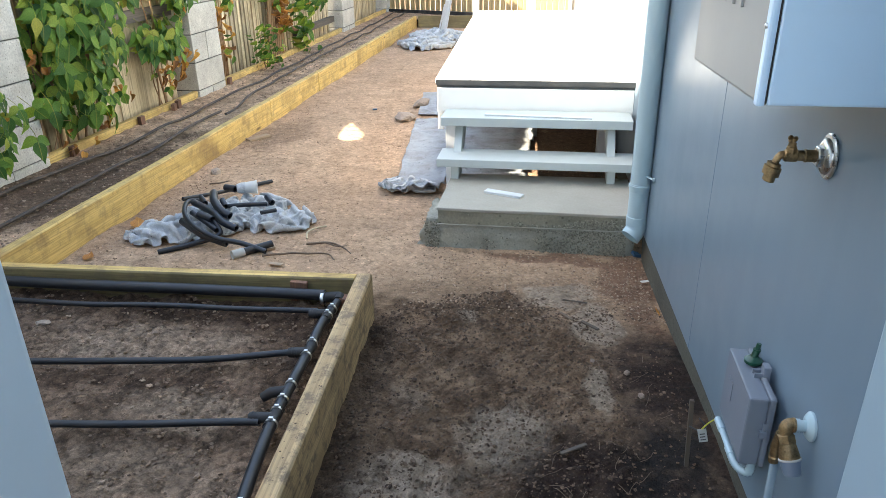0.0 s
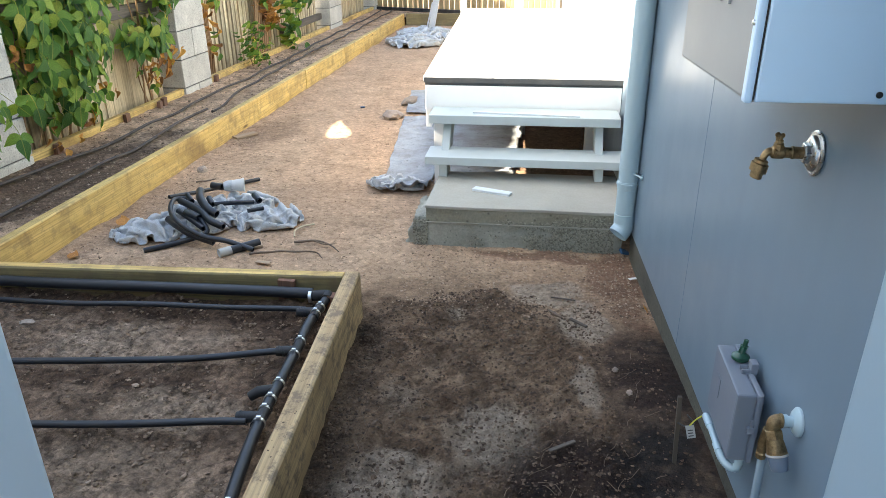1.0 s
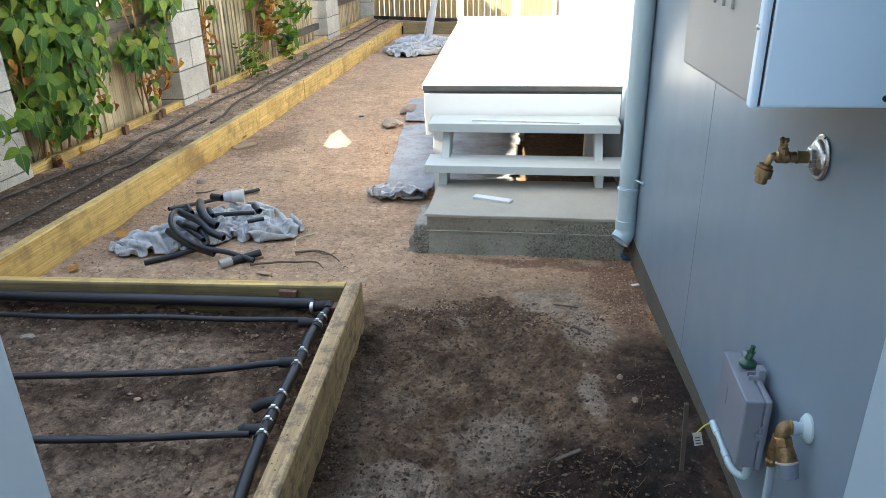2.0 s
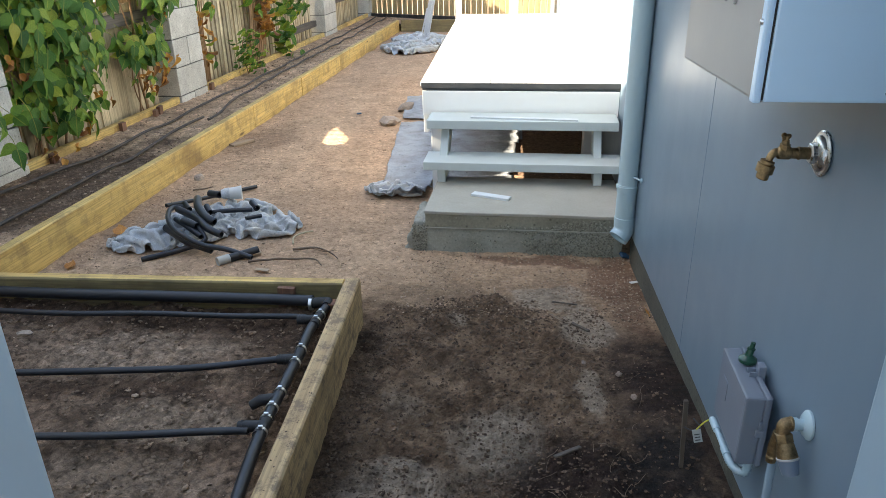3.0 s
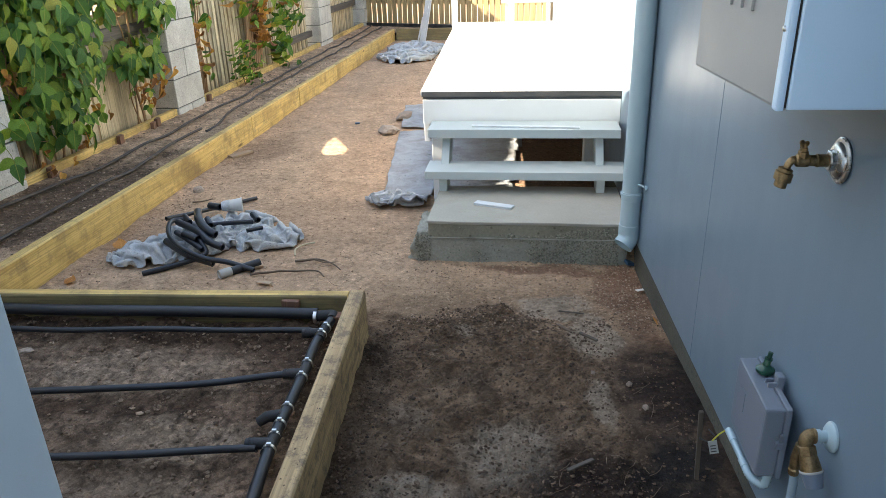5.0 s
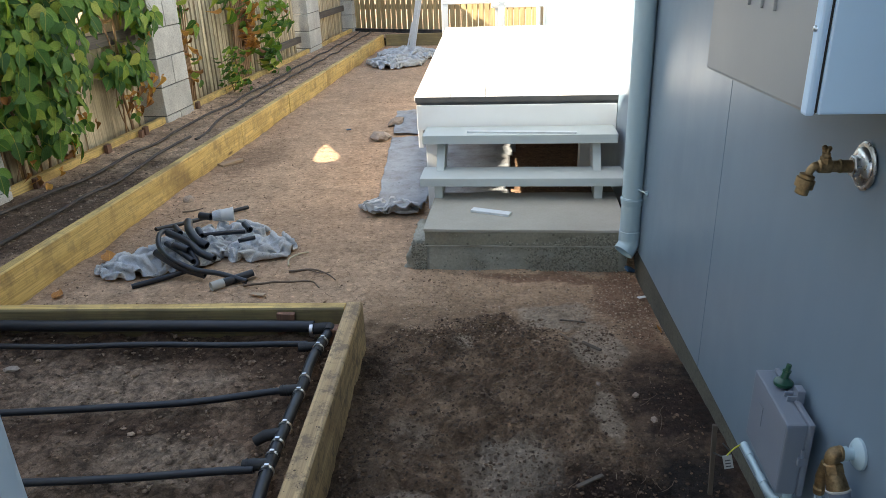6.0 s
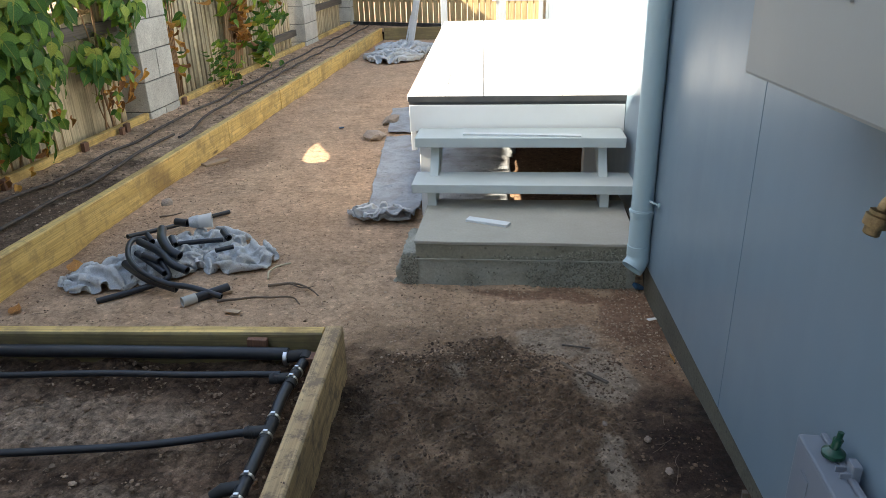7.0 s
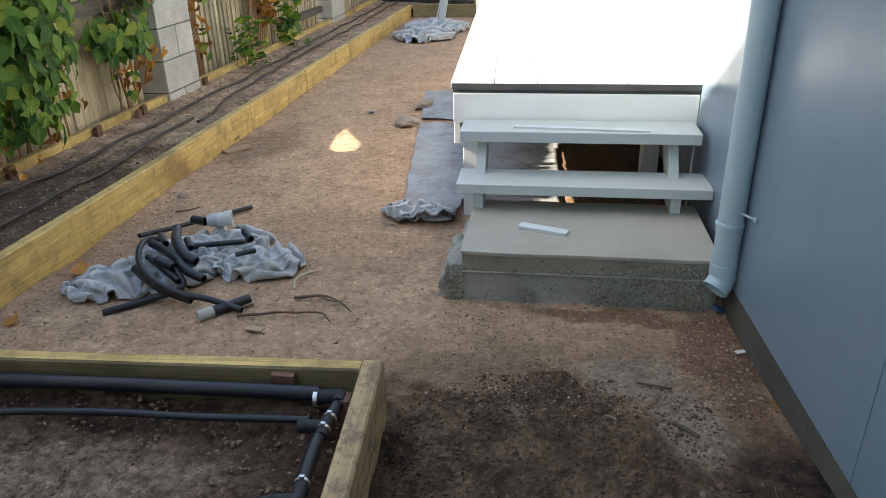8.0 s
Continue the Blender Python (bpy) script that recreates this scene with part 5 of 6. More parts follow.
part("wall", lathe([(-0.055, 0.033), (0.045, 0.043), (0.05, 0.046), (0.056, 0.046), (0.056, 0.041), (-0.045, 0.03)], "x", 24), cup_mat, cup)
part("wrap", lathe([(-0.075, 0.028), (-0.05, 0.036), (-0.02, 0.039)], "x", 18), cloth_mat, cup)

level = thing("straightedge", "aluminium straightedge propped in the fabric heap", "straightedge", (-1.44, 10.55, 0.03))
part("bar", move(box(-0.045, 0.045, -0.012, 0.012, 0.0, 1.3, 0.003), Matrix.Rotation(radians(11), 4, "Y")), alu_mat, level)
part("rib", move(box(-0.014, 0.014, -0.018, -0.012, 0.0, 1.3, 0.002), Matrix.Rotation(radians(11), 4, "Y")), alu_mat, level)
part("brace", move(box(-0.01, 0.01, -0.01, 0.01, 0.0, 0.45, 0.002), Matrix.Translation((-0.08, 0.05, 0.0)) @ Matrix.Rotation(radians(14), 4, "Y")), alu_mat, level)


# ---- vines ----
def leaflet(bm, rnd, fold, droop, m):
    """One ovate, pointed leaf blade folded along its midrib, unit length along y."""
    prof = [(0.0, 0.02), (0.06, 0.17), (0.17, 0.265), (0.33, 0.31), (0.52, 0.275), (0.72, 0.165), (0.88, 0.06), (1.0, 0.004)]
    curl, phase, skew = rnd.uniform(-0.12, 0.12), rnd.uniform(0, 6), rnd.uniform(0.88, 1.12)
    rows = []
    for t, w in prof:
        z = -droop * t * t
        wav = 0.035 * math.sin(t * 9 + phase)
        rows.append([bm.verts.new(m @ Vector((q * w * (skew if q > 0 else 2 - skew) + curl * t * t, t, z + abs(q) * w * fold + q * wav))) for q in (-1, -0.5, 0, 0.5, 1)])
    for a, b in zip(rows, rows[1:]):
        for k in range(4):
            bm.faces.new((a[k], a[k + 1], b[k + 1], b[k])).smooth = True


def leaf_mesh(kind, seed):
    rnd = random.Random(seed)
    bm = bmesh.new()
    fold, droop = {"flat": (0.12, -0.1), "dry": (rnd.uniform(0.7, 1.2), rnd.uniform(0.3, 0.8)), "green": (rnd.uniform(0.1, 0.35), rnd.uniform(0.1, 0.4))}[kind]
    leaflet(bm, rnd, fold, droop, Matrix.Identity(4))
    return finish(bm, "leaf")


def three_leaf_mesh(seed):
    """A compound leaf of three blades on a thin stalk."""
    rnd = random.Random(seed)
    bm = bmesh.new()
    tube([(0, -0.7, -0.35), (0, -0.3, -0.08), (0, 0.0, 0.0), (0, 0.2, 0.0)], 0.014, 5, bm=bm)
    leaflet(bm, rnd, rnd.uniform(0.05, 0.3), rnd.uniform(0.1, 0.35), Matrix.Translation((0, 0.2, 0)))
    for way in (-1, 1):
        turn = Matrix.Rotation(-way * rnd.uniform(0.85, 1.25), 4, "Z") @ Matrix.Rotation(rnd.uniform(-0.35, 0.1), 4, "X")
        leaflet(bm, rnd, rnd.uniform(0.05, 0.3), rnd.uniform(0.1, 0.4), turn @ Matrix.Scale(rnd.uniform(0.8, 0.95), 4))
    return finish(bm, "leaf")


green_meshes = [leaf_mesh("green", s) for s in range(6)]
dry_meshes = [leaf_mesh("dry", s + 20) for s in range(4)]
three_meshes = [three_leaf_mesh(s + 40) for s in range(7)]
for me in green_meshes + three_meshes:
    me.materials.append(green_leaf)
for me in dry_meshes:
    me.materials.append(dry_leaf)


def in_shaft(p):
    """True where a leaf would block the one sunbeam that reaches the path."""
    q = p - SUN_WAY * ((p.x + 2.98) / SUN_WAY.x)
    low, high = gap_edges(q.y)
    return 4.76 < q.y < 5.32 and low - 0.03 < q.z < high + 0.17


def vine(label, zones, stems, seed, size=(0.09, 0.155), cap_count=290):
    """zones: (y, z, ry, rz, x, count, dry share) ellipses of leaves on the fence; stems: lines of points."""
    rnd = random.Random(seed)
    base = thing("climbing_vine", label, "vine", (-2.9, zones[0][0], 0.15), "fence vines")
    at = base.matrix_basis.translation
    for pts, r in stems:
        line = [Vector(p) - at + 0.02 * noise.noise_vector(Vector(p) * 4) for p in curve_points(pts, 30)]
        part("stem", tube(line, [r * (1 - 0.5 * i / len(line)) for i in range(len(line))], 7), stem_mat, base, "brown woody stem")
    made = 0
    extra = bmesh.new()
    for y, z, ry, rz, x, count, dry in zones:
        for _ in range(count):
            a, r = rnd.uniform(0, 2 * math.pi), math.sqrt(rnd.random())
            p = Vector((x + rnd.gauss(0, 0.06), y + ry * r * math.cos(a), z + rz * r * math.sin(a)))
            if p.x < -2.93:
                p.x = -2.93 + rnd.uniform(0, 0.05)
            if in_shaft(p) or p.z < 0.17:
                continue
            is_dry = rnd.random() < dry
            me = rnd.choice(dry_meshes if is_dry else green_meshes)
            s = rnd.uniform(*size) * (0.75 if is_dry else 1.0)
            # the tip hangs down and outward, turned at random
            m = (Matrix.Translation(p - at) @ Matrix.Rotation(rnd.gauss(0, 0.6), 4, "X") @ Matrix.Rotation(rnd.gauss(0, 0.4), 4, "Y")
                 @ Matrix.Rotation(radians(90), 4, "Z") @ Matrix.Rotation(radians(-90 + rnd.uniform(5, 70)), 4, "X") @ Matrix.Rotation(math.pi, 4, "Y")
                 @ Matrix.Rotation(rnd.uniform(-0.7, 0.7), 4, "Y") @ Matrix.Diagonal((s * rnd.uniform(0.85, 1.15), s, s, 1)))
            if made < cap_count:
                part("leaf", me, None, base, m=m)
            else:
                k = len(extra.verts)
                extra.from_mesh(me)
                extra.verts.ensure_lookup_table()
                for v in extra.verts[k:]:
                    v.co = m @ v.co
            made += 1
    if len(extra.verts):
        tagged(part("foliage", extra, green_leaf, base), kind="stuff")
    else:
        extra.free()
    return base


def inside(outline, y, z):
    """True when a point on the fence lies within an outline."""
    hit = False
    for (y0, z0), (y1, z1) in zip(outline, outline[1:] + outline[:1]):
        if (z0 > z) != (z1 > z) and y < y0 + (z - z0) / (z1 - z0) * (y1 - y0):
            hit = not hit
    return hit


def hanging_vine(label, outline, dry_spots, stems, seed, gap=0.088, size=(0.09, 0.148), out=0.0):
    """Compound leaves that hang over one another within an outline on the fence, over bare stems."""
    rnd = random.Random(seed)
    base = thing("climbing_vine", label, "vine", (-2.9, outline[0][0], 0.15), "fence vines")
    at = base.matrix_basis.translation
    for pts, r in stems:
        line = [Vector(p) - at + 0.03 * noise.noise_vector(Vector(p) * 4) for p in curve_points(pts, 30)]
        part("stem", tube(line, [r * (1 - 0.5 * i / len(line)) for i in range(len(line))], 7), stem_mat, base, "brown woody stem")
    ys, zs = [p[0] for p in outline], [p[1] for p in outline]

    def hang(p, me, s, loose):
        tip = Vector((rnd.uniform(0.0, 0.55), rnd.gauss(0, 0.6 * loose), -1.0)).normalized()
        up = Vector((1.0, rnd.gauss(-0.2, 0.5 * loose), rnd.uniform(-0.2, 1.0)))
        side = tip.cross(up).normalized()
        up = side.cross(tip)
        m = Matrix((side, tip, up)).transposed().to_4x4()
        part("leaf", me, None, base, m=Matrix.Translation(p - at) @ m @ Matrix.Scale(s, 4))

    for depth, loose in ((-2.85, 1.4), (-2.74, 1.0)):
        y = min(ys)
        while y < max(ys):
            z = min(zs)
            while z < max(zs):
                py, pz = y + rnd.uniform(-0.5, 0.5) * gap, z + rnd.uniform(-0.5, 0.5) * gap
                p = Vector((depth + out + rnd.uniform(-0.05, 0.07), py, pz + 0.05))
                if inside(outline, py, pz) and not in_shaft(p):
                    hang(p, rnd.choice(three_meshes), rnd.uniform(*size), loose)
                z += gap
            y += gap
    for y, z, spread, count in dry_spots:
        for _ in range(count):
            hang(Vector((-2.74 + rnd.uniform(-0.08, 0.08), y + rnd.gauss(0, spread), z + rnd.gauss(0, spread))), rnd.choice(dry_meshes), rnd.uniform(0.05, 0.09), 1.6)
    return base


hanging_vine("leafy green vine hanging over the palings",
             [(3.8, 1.7), (3.72, 1.15), (3.66, 1.0), (3.68, 0.86), (3.76, 0.74), (3.68, 0.6), (3.58, 0.5), (3.62, 0.42), (3.76, 0.46), (3.86, 0.34), (3.9, 0.27), (4.02, 0.25), (4.1, 0.3),
              (4.24, 0.3), (4.28, 0.4), (4.4, 0.47), (4.38, 0.55), (4.54, 0.64), (4.56, 0.72), (4.44, 0.84), (4.58, 0.95), (4.72, 1.02), (4.74, 1.7)],
             [(4.05, 0.78, 0.03, 3), (3.66, 0.78, 0.04, 5), (4.22, 0.35, 0.05, 7), (4.42, 0.44, 0.03, 4), (3.82, 0.2, 0.06, 6)],
             [([(-2.9, 3.9, 0.15), (-2.91, 3.95, 0.7), (-2.9, 4.1, 1.3), (-2.9, 4.2, 1.9)], 0.009), ([(-2.88, 4.1, 0.15), (-2.84, 4.2, 0.6), (-2.85, 4.0, 1.2)], 0.009),
              ([(-2.88, 3.7, 0.15), (-2.86, 3.72, 0.5), (-2.87, 3.8, 1.0)], 0.006), ([(-2.84, 3.75, 0.2), (-2.83, 3.85, 0.45), (-2.87, 3.7, 0.8)], 0.004), ([(-2.83, 3.62, 0.45), (-2.8, 3.9, 0.36), (-2.82, 4.1, 0.42)], 0.003)], 11)
hanging_vine("green vine over the fence with dry brown edge",
             [(4.72, 1.7), (4.74, 1.05), (4.82, 0.88), (4.86, 0.6), (4.95, 0.52), (5.04, 0.5), (5.25, 0.54), (5.42, 0.64), (5.5, 0.85), (5.5, 1.05), (5.55, 1.7)],
             [(5.08, 0.47, 0.05, 14), (5.24, 0.52, 0.05, 12), (5.44, 0.56, 0.025, 5), (5.4, 0.92, 0.03, 3)],
             [([(-2.9, 5.2, 0.15), (-2.9, 5.18, 0.5), (-2.88, 5.2, 1.0), (-2.86, 5.2, 1.7)], 0.012), ([(-2.9, 5.1, 0.15), (-2.9, 5.15, 0.6), (-2.88, 5.0, 1.2)], 0.008), ([(-2.9, 5.15, 0.15), (-2.91, 5.08, 0.4), (-2.88, 5.12, 0.7)], 0.006)], 12)
hanging_vine("green vine tendrils beside the concrete-block pillar", [(2.95, 0.78), (2.95, 0.28), (3.2, 0.26), (3.34, 0.36), (3.3, 0.52), (3.2, 0.7)], [(3.2, 0.5, 0.06, 3)], [([(-2.74, 3.1, 0.15), (-2.72, 3.14, 0.4), (-2.74, 3.1, 0.8)], 0.005)], 16, 0.1, (0.08, 0.12), 0.12)
hanging_vine("small climbing seedling at the foot of the palings", [(5.0, 0.45), (4.95, 0.3), (5.1, 0.26), (5.16, 0.42)], [], [([(-2.88, 5.08, 0.15), (-2.86, 5.06, 0.3), (-2.88, 5.05, 0.45)], 0.004)], 18, 0.11, (0.05, 0.07))
vine("half-dead vine with brown leaves and hanging stems",
     [(7.9, 1.1, 0.45, 0.4, -2.76, 60, 0.25), (7.75, 0.72, 0.2, 0.3, -2.78, 60, 0.9), (8.25, 0.55, 0.22, 0.2, -2.75, 40, 0.05), (8.2, 0.28, 0.09, 0.11, -2.72, 22, 0.0), (8.9, 0.78, 0.4, 0.2, -2.8, 40, 0.05), (7.3, 1.0, 0.2, 0.2, -2.8, 16, 0.1)],
     [([(-2.9, 7.5 + 0.045 * k, 0.15), (-2.88, 7.52 + 0.05 * k, 0.6), (-2.88, 7.5 + 0.06 * k, 1.2), (-2.87, 7.5 + 0.06 * k, 1.8)], 0.016) for k in range(9)], 13, (0.1, 0.17))
vine("dry brown vine stems on the palings with a few leaves",
     [(6.35, 0.6, 0.1, 0.3, -2.85, 26, 0.75), (6.3, 1.0, 0.15, 0.2, -2.85, 18, 0.2)],
     [([(-2.92, 6.22 + 0.05 * k, 0.15), (-2.9, 6.3 + 0.02 * k, 0.5), (-2.9, 6.2 + 0.05 * k, 1.0), (-2.9, 6.25 + 0.05 * k, 1.6)], 0.009) for k in range(6)], 14, (0.07, 0.13))
vine("small green weed at the foot of the palings",
     [(7.0, 0.42, 0.3, 0.17, -2.72, 110, 0.03), (7.0, 0.26, 0.2, 0.09, -2.66, 40, 0.05)],
     [([(-2.75, 7.0, 0.15), (-2.74, 6.9, 0.35), (-2.7, 6.8, 0.5)], 0.006), ([(-2.75, 7.02, 0.15), (-2.72, 7.1, 0.35), (-2.68, 7.2, 0.45)], 0.006)], 15, (0.045, 0.085))


# ---- far end beyond the deck ----
bench = thing("white_bench", "white-painted bench beyond the deck in full sun", "bench", (0.25, 9.0, 0))
part("seat", box(-0.45, 0.45, -0.2, 0.2, 0.76, 0.8, 0.005), white_mat, bench)
part("back", box(-0.45, 0.45, 0.2, 0.24, 0.9, 1.0, 0.005), white_mat, bench)
for lx in (-0.4, 0.34):
    part("leg", box(lx, lx + 0.06, -0.17, 0.22, 0.0, 0.76, 0.003), white_mat, bench)
rail = thing("white_railing", "white rail fence in sun past the deck's end", "railing", (0, 8.4, 0))
part("top_rail", box(-0.75, 0.5, 0.0, 0.05, 0.84, 0.93, 0.004), white_mat, rail)
for px in (-0.75, -0.1, 0.44):
    part("post", box(px, px + 0.07, 0.004, 0.046, 0.0, 0.838, 0.003), white_mat, rail)


# ---- small loose things ----
def loose_chip(l, w, h, at, turn, label, material):
    bm = box(-l / 2, l / 2, -w / 2, w / 2, 0, h, 0.002)
    wobble(bm, 0.006, 25.0, at[0])
    ob = part("timber_chip", bm, material)
    ob.matrix_basis = pose(*at, 0, 0, turn)
    return tagged(ob, label, "chip")


loose_chip(0.19, 0.06, 0.02, (-1.97, 4.82, 0.004), 60, "pale timber chip against the strip sleeper", chip_mat)
loose_chip(0.1, 0.05, 0.012, (-1.14, 2.87, 0.003), 30, "pale bark chip beside the pipe offcuts", chip_mat)
loose_chip(0.085, 0.014, 0.005, (0.33, 1.52, 0.052), 35, "thin dark timber sliver on damp soil", stake_mat)


def rock(at, size, turn, label, material, seed):
    bm = bmesh.new()
    bmesh.ops.create_icosphere(bm, subdivisions=2, radius=1.0)
    for v in bm.verts:
        v.co *= 1 + 0.35 * noise.noise(v.co * 1.7 + Vector((seed, 0, 0)))
        v.co = Vector((v.co.x * size[0], v.co.y * size[1], v.co.z * size[2]))
    ob = part("rubble_lump", bm, material, smooth=False)
    ob.matrix_basis = pose(at[0], at[1], at[2] + size[2] * 0.6, 0, 0, turn)
    return tagged(ob, label, "rubble")


rubble_mat = concrete_material("rubble", (0.3, 0.22, 0.17), (0.22, 0.16, 0.12), 50.0)
pale_rubble = concrete_material("pale_rubble", (0.42, 0.33, 0.26), (0.3, 0.235, 0.185), 50.0)
rock((-0.94, 6.05, 0), (0.05, 0.12, 0.04), -20, "flat brown rubble piece on the path", pale_rubble, 1)
rock((-0.98, 5.52, 0), (0.08, 0.09, 0.045), 30, "brown rubble lump on the path", pale_rubble, 2)
rock((-1.92, 3.98, 0), (0.035, 0.04, 0.025), 0, "small pale stone on the path", pale_rubble, 3)
rock((0.51, 1.93, 0.05), (0.01, 0.011, 0.008), 0, "small grey-brown stone on damp soil", rubble_mat, 4)
rock((0.4, 2.02, 0.03), (0.009, 0.012, 0.007), 0, "small grey-brown stone on damp soil", rubble_mat, 5)
rock((0.54, 1.78, 0.07), (0.011, 0.014, 0.006), 0, "small grey-brown stone on damp soil", rubble_mat, 6)
rock((-1.62, 1.92, 0.09), (0.026, 0.016, 0.01), 20, "pale stone in the bed soil", pale_rubble, 7)
blue = part("plastic_scrap", box(-0.02, 0.02, -0.015, 0.015, 0.0, 0.008, 0.002), blue_mat)
blue.matrix_basis = pose(-1.32, 5.86, 0.004, 0, 0, 20)
tagged(blue, "small blue plastic scrap on the path", "scrap")
straw = part("curved_straw", tube(curve_points([(-0.97, 3.0, 0.012), (-0.985, 3.06, 0.02), (-0.96, 3.12, 0.02), (-0.92, 3.17, 0.012)], 14), 0.0045, 8), straw_mat)
tagged(straw, "pale curved stalk on the dirt", "stalk")


def twig(pts, r, label):
    line = [p + 0.012 * noise.noise_vector(p * 9) for p in curve_points(pts, 20)]
    ob = part("dry_twig", tube(line, [r * (1 - 0.6 * i / len(line)) for i in range(len(line))], 7), twig_mat)
    return tagged(ob, label, "twig", "twigs on the dirt")


twig([(-1.12, 2.78, 0.012), (-0.95, 2.81, 0.014), (-0.82, 2.83, 0.012), (-0.76, 2.78, 0.01)], 0.006, "thin dry twig on the dirt")
twig([(-0.95, 2.93, 0.012), (-0.86, 2.95, 0.016), (-0.78, 2.93, 0.014), (-0.7, 2.85, 0.01)], 0.007, "thin dry twig on the dirt")
twig([(-0.86, 2.95, 0.014), (-0.77, 2.9, 0.02), (-0.74, 2.93, 0.012)], 0.004, "thin dry twig on the dirt")
twig([(-1.85, 3.75, 0.012), (-1.75, 3.82, 0.014)], 0.006, "short dry twig on the dirt")
fallen_mesh = leaf_mesh("flat", 31)
fallen_mesh.materials.append(dry_leaf)
for at, turn, s in (((-1.9, 3.03, 0.02), 30, 0.12), ((-1.99, 2.5, 0.015), 80, 0.1), ((-1.93, 2.62, 0.015), 10, 0.08)):
    ob = part("fallen_leaf", fallen_mesh, None)
    ob.matrix_basis = pose(*at, 0, 0, turn) @ Matrix.Scale(s, 4)
    tagged(ob, "dry orange fallen leaf on the dirt", "leaf", "fallen leaves")


blue2 = part("plastic_scrap", wobble(box(-0.018, 0.018, -0.016, 0.016, 0.0, 0.014, 0.003), 0.014, 40.0, 3.0), blue_mat)
blue2.matrix_basis = pose(0.642, 2.985, 0.012, 8, 12, 40)
tagged(blue2, "crushed blue plastic scrap under the downpipe", "scrap")
loose_chip(0.034, 0.018, 0.004, (0.652, 2.71, 0.014), 15, "white paint flake beside the wall footing", cup_mat)
loose_chip(0.07, 0.012, 0.006, (0.31, 2.3, 0.045), -48, "dark timber sliver on the dug-over edge", twig_mat)
loose_chip(0.08, 0.014, 0.007, (0.4, 2.26, 0.035), -40, "dark timber sliver on the dug-over edge", stake_mat)
loose_chip(0.1, 0.009, 0.005, (0.35, 2.49, 0.012), -12, "dark timber sliver on the pale dirt", stake_mat)
loose_chip(0.07, 0.03, 0.006, (-1.02, 2.7, 0.006), -10, "pale bark chip on the dirt", chip_mat)
ob = part("fallen_leaf", fallen_mesh, None)
ob.matrix_basis = pose(0.672, 2.38, 0.03, 60, 20, 100) @ Matrix.Scale(0.05, 4)
tagged(ob, "orange fallen leaf against the wall footing", "leaf", "fallen leaves")


def scatter(name, label, spots, size, material, seed, flat=0.6):
    """Many small stones and crumbs as one stuff mesh."""
    rnd = random.Random(seed)
    base = bmesh.new()
    bmesh.ops.create_icosphere(base, subdivisions=1, radius=1.0)
    bv = [v.co.copy() for v in base.verts]
    bf = [[v.index for v in f.verts] for f in base.faces]
    base.free()
    verts, faces = [], []
    for x0, x1, y0, y1, count, height in spots:
        for _ in range(count):
            x, y = rnd.uniform(x0, x1), rnd.uniform(y0, y1)
            s = size[0] + (size[1] - size[0]) * rnd.random() ** 3
            z = height(x, y) + s * flat * 0.4
            q = Euler((rnd.uniform(0, 6), rnd.uniform(0, 6), rnd.uniform(0, 6))).to_matrix()
            k = len(verts)
            st = Vector((rnd.uniform(0.7, 1.4), rnd.uniform(0.7, 1.2), rnd.uniform(0.6, 1.0)))
            for v in bv:
                w = q @ Vector((v.x * st.x, v.y * st.y, v.z * st.z)) * s * rnd.uniform(0.5, 1.35)
                verts.append((x + w.x, y + w.y, z + w.z * flat))
            faces += [[k + i for i in f] for f in bf]
    me = bpy.data.meshes.new(name)
    me.from_pydata(verts, [], faces)
    return tagged(part(name, me, material), label, "soil crumbs", kind="stuff")


pebble_mat = stone_material("path_pebbles", (0.17, 0.105, 0.068), (0.5, 0.36, 0.255))
bed_clod_mat = stone_material("bed_clods", (0.1, 0.065, 0.044), (0.3, 0.205, 0.142))
clod_mat = stone_material("dark_clods", (0.065, 0.041, 0.028), (0.19, 0.125, 0.084))
scatter("path_pebbles", "small sandy pebbles and crumbs strewn on the path",
        [(-2.0, 0.6, 2.4, 5.0, 4500, ground_height), (-2.0, -1.85, 2.4, 6.0, 900, ground_height), (-2.0, -0.5, 5.0, 11.5, 2200, ground_height), (-0.35, 0.7, 2.3, 3.0, 2600, ground_height), (0.35, 0.66, 2.4, 3.0, 900, ground_height)], (0.0018, 0.0065), pebble_mat, 4)
scatter("soil_clods", "dark soil clods churned up beside the wall",
        [(-0.38, 0.5, 1.0, 2.45, 9000, ground_height), (-0.2, 0.25, 2.2, 2.52, 1500, ground_height), (0.5, 0.68, 1.2, 2.5, 500, ground_height), (-0.44, -0.3, 1.2, 2.3, 900, ground_height)], (0.0014, 0.0075), clod_mat, 5)
scatter("large_clods", "crumbly dark soil lumps over the dug ground", [(-0.38, 0.45, 1.1, 2.4, 420, ground_height), (-0.15, 0.2, 2.3, 2.52, 90, ground_height), (-0.42, -0.28, 1.2, 2.3, 90, ground_height)], (0.003, 0.011), clod_mat, 15, 0.5)


def sleeper_top(x, y):
    return 0.198


def bed_edge(y):
    return -0.352 - 0.061 * (y - 0.35)


scatter("sleeper_crumbs", "soil crumbs trodden onto the sleeper's top",
        [(bed_edge(y) - 0.026, bed_edge(y) + 0.02, y, y + 0.08, k, sleeper_top) for y, k in ((0.9, 70), (0.98, 80), (1.06, 60), (1.14, 90), (1.22, 50), (1.3, 40), (1.38, 70), (1.46, 60), (1.54, 30), (1.62, 20), (1.7, 30), (1.8, 12), (1.95, 10), (2.1, 8))],
        (0.001, 0.0045), clod_mat, 25, 0.5)
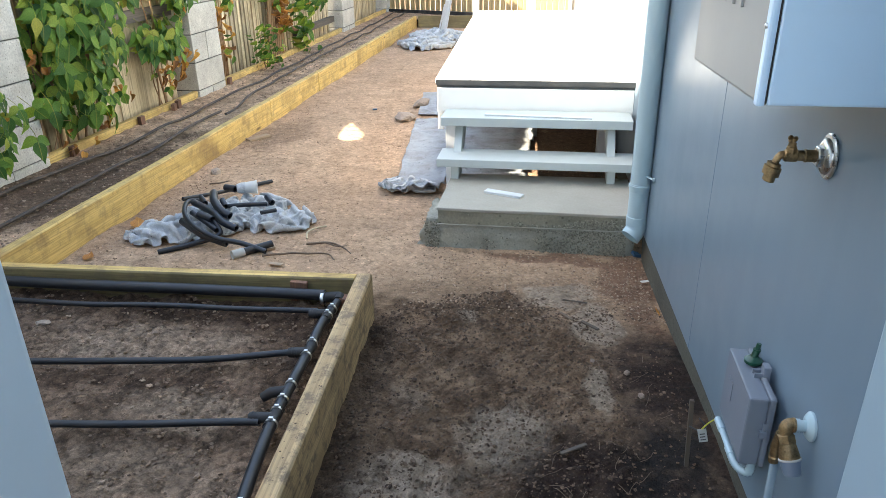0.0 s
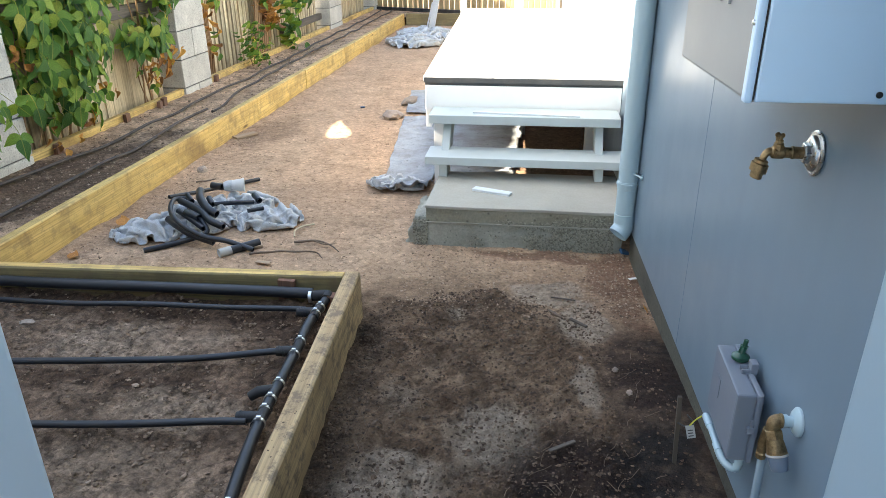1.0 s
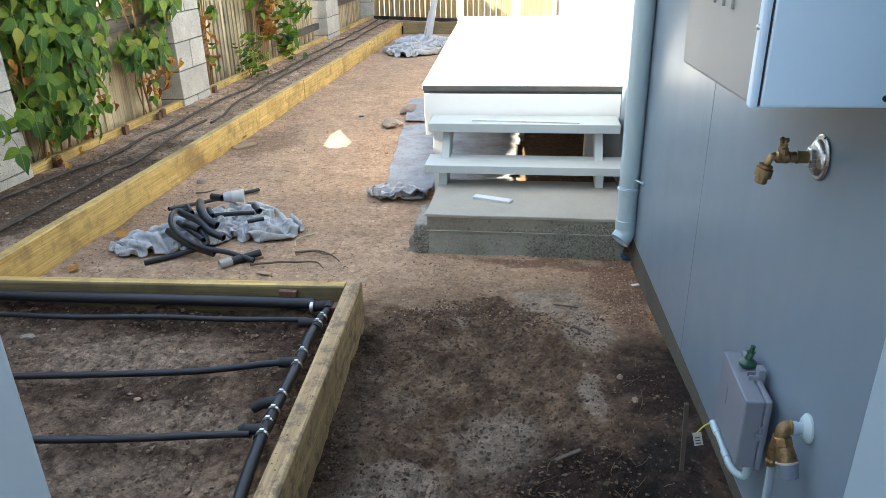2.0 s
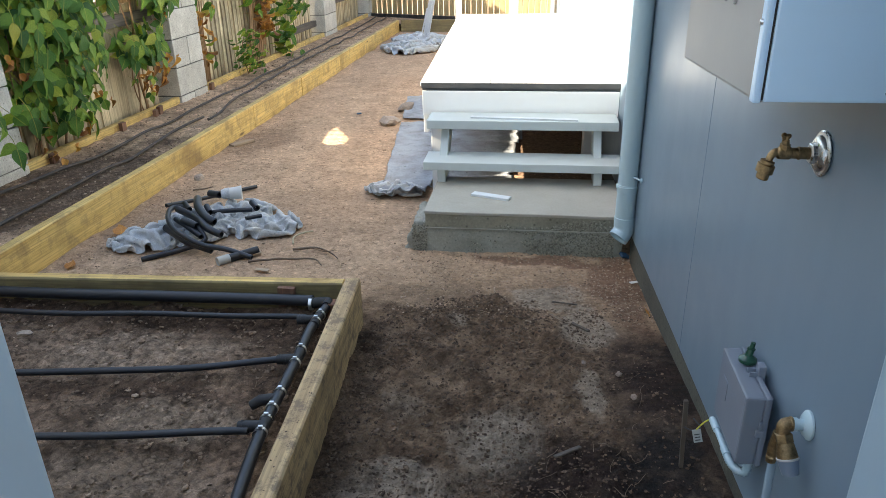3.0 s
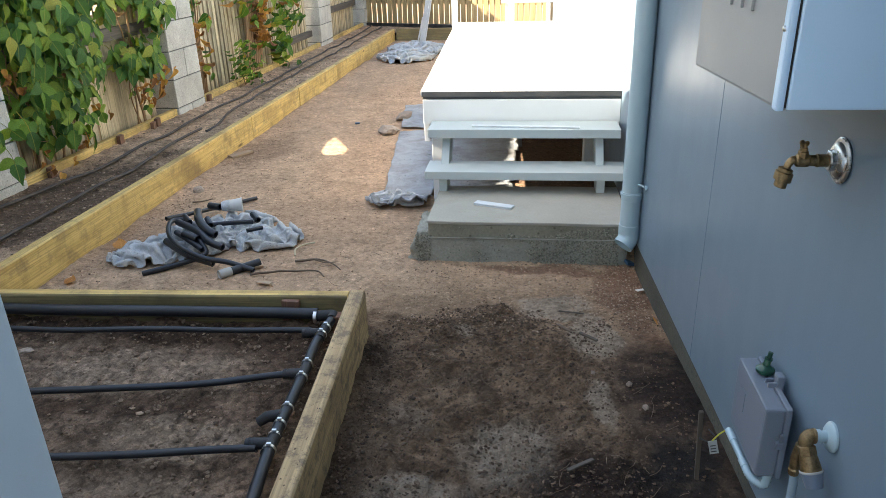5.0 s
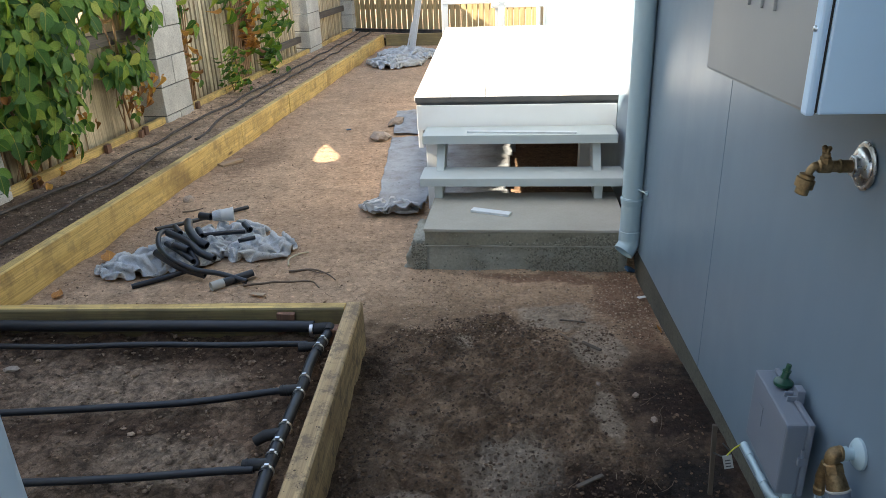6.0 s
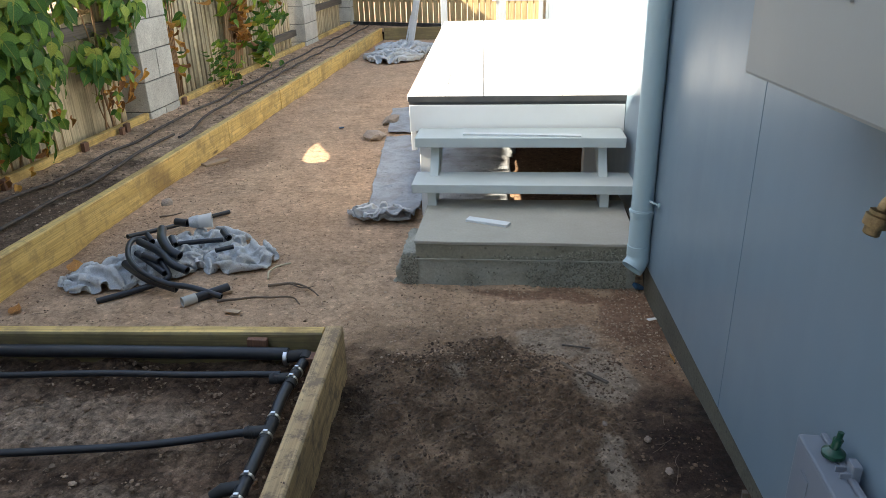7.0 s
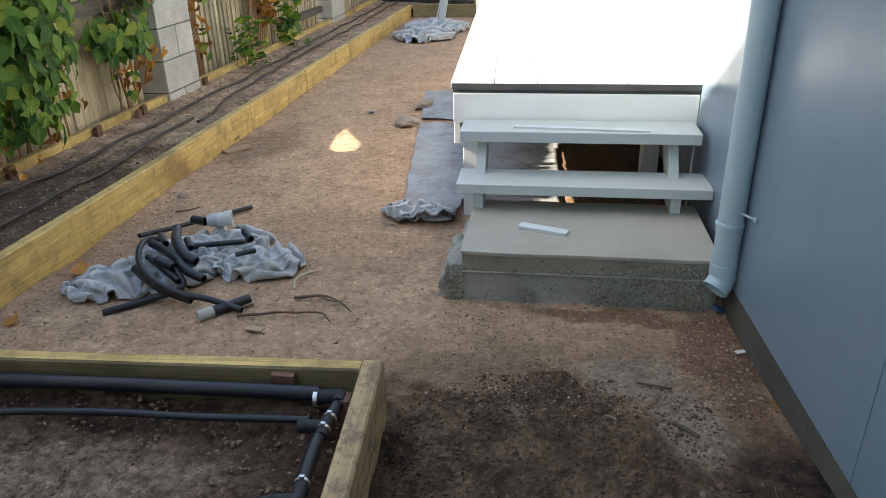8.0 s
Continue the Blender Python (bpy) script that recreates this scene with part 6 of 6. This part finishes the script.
scatter("bed_clods", "brown crumbs and stones over the garden bed", [(-1.95, -0.5, 0.7, 2.15, 7000, bed_height), (-1.95, -0.6, 1.98, 2.13, 500, bed_height), (-2.75, -2.15, 2.3, 4.5, 1200, strip_height)], (0.0014, 0.009), bed_clod_mat, 6, 0.5)
scatter("bed_stones", "pale stones over the garden bed", [(-1.95, -0.5, 0.7, 2.15, 400, bed_height), (-2.75, -2.15, 2.3, 9.0, 2600, strip_height)], (0.002, 0.012), pebble_mat, 7)


def straws(name, label, spots, material, seed, length=(0.02, 0.08), r=0.0011):
    rnd = random.Random(seed)
    verts, faces = [], []
    for x0, x1, y0, y1, count, height in spots:
        for _ in range(count):
            x, y, a = rnd.uniform(x0, x1), rnd.uniform(y0, y1), rnd.uniform(0, 6.28)
            l = rnd.uniform(*length)
            bend = rnd.uniform(-0.6, 0.6)
            k = len(verts)
            for i in range(4):
                t = i / 3
                aa = a + bend * t
                px, py = x + math.cos(aa) * l * t, y + math.sin(aa) * l * t
                pz = height(px, py) + 0.004 + rnd.uniform(0, 0.005)
                nx, ny = -math.sin(aa), math.cos(aa)
                for dx, dz in ((r, 0), (-r, 0), (0, 1.6 * r)):
                    verts.append((px + nx * dx, py + ny * dx, pz + dz))
            for i in range(3):
                b = k + 3 * i
                for p, q in ((0, 1), (1, 2), (2, 0)):
                    faces.append((b + p, b + q, b + 3 + q, b + 3 + p))
    me = bpy.data.meshes.new(name)
    me.from_pydata(verts, [], faces)
    return tagged(part(name, me, material), label, "straw", kind="stuff")


straws("straw_litter", "thin dry straw and root bits on the dirt", [(-0.35, 0.6, 1.0, 2.5, 150, ground_height), (-2.0, 0.3, 2.5, 5.5, 160, ground_height)], twig_mat, 8, r=0.0008)
straws("pale_straw_litter", "pale dry grass stalks on the dirt", [(-0.35, 0.42, 1.0, 2.5, 60, ground_height), (-1.9, -0.5, 0.8, 2.1, 24, bed_height)], chip_mat, 9, (0.015, 0.05), 0.00055)


def aggregate(name, label, zones, material, seed, parent):
    """Stones showing in a rough concrete face that looks along -y."""
    rnd = random.Random(seed)
    base = bmesh.new()
    bmesh.ops.create_icosphere(base, subdivisions=1, radius=1.0)
    bv = [v.co.copy() for v in base.verts]
    bf = [[v.index for v in f.verts] for f in base.faces]
    base.free()
    verts, faces = [], []
    for x0, x1, z0, z1, y, lean_out, count in zones:
        for _ in range(count):
            x, z = rnd.uniform(x0, x1), rnd.uniform(z0, z1)
            if honeycomb(x, z) < rnd.uniform(0.12, 0.3):
                continue
            s = rnd.uniform(0.002, 0.0055)
            yy = y - lean_out * max(0.0, 0.12 - z) + rnd.uniform(-0.004, 0.004)
            q = Euler((rnd.uniform(0, 6), rnd.uniform(0, 6), 0)).to_matrix()
            k = len(verts)
            for v in bv:
                w = q @ Vector((v.x * 1.2, v.y * 0.9, v.z * 0.8)) * s
                verts.append((x + w.x, yy + w.y * 0.7, z + w.z))
            faces += [[k + i for i in f] for f in bf]
    me = bpy.data.meshes.new(name)
    me.from_pydata(verts, [], faces)
    return tagged(part(name, me, material, parent), label, kind="stuff")


aggregate_mat = stone_material("aggregate_stone", (0.16, 0.15, 0.115), (0.42, 0.39, 0.31))


def honeycomb(x, z):
    """How far the face is honeycombed there: mostly towards the house, with patches."""
    if x < -0.295:
        return 1.0
    return 0.62 * fbm(x, z * 2.2, 6.0, 4, 7.0) + 0.36 * step(0.0, 0.5, x + 0.8 * (0.1 - z)) - 0.02 + 0.12 * step(0.1, 0.03, z)


aggregate("aggregate", "exposed aggregate in the concrete face", [(-0.3, 0.59, 0.0, 0.114, 3.003, 0.07, 4200), (-0.29, 0.585, 0.124, 0.176, 3.008, 0.0, 2400), (-0.365, -0.296, 0.0, 0.13, 3.012, 0.1, 420)], aggregate_mat, 31, slab)
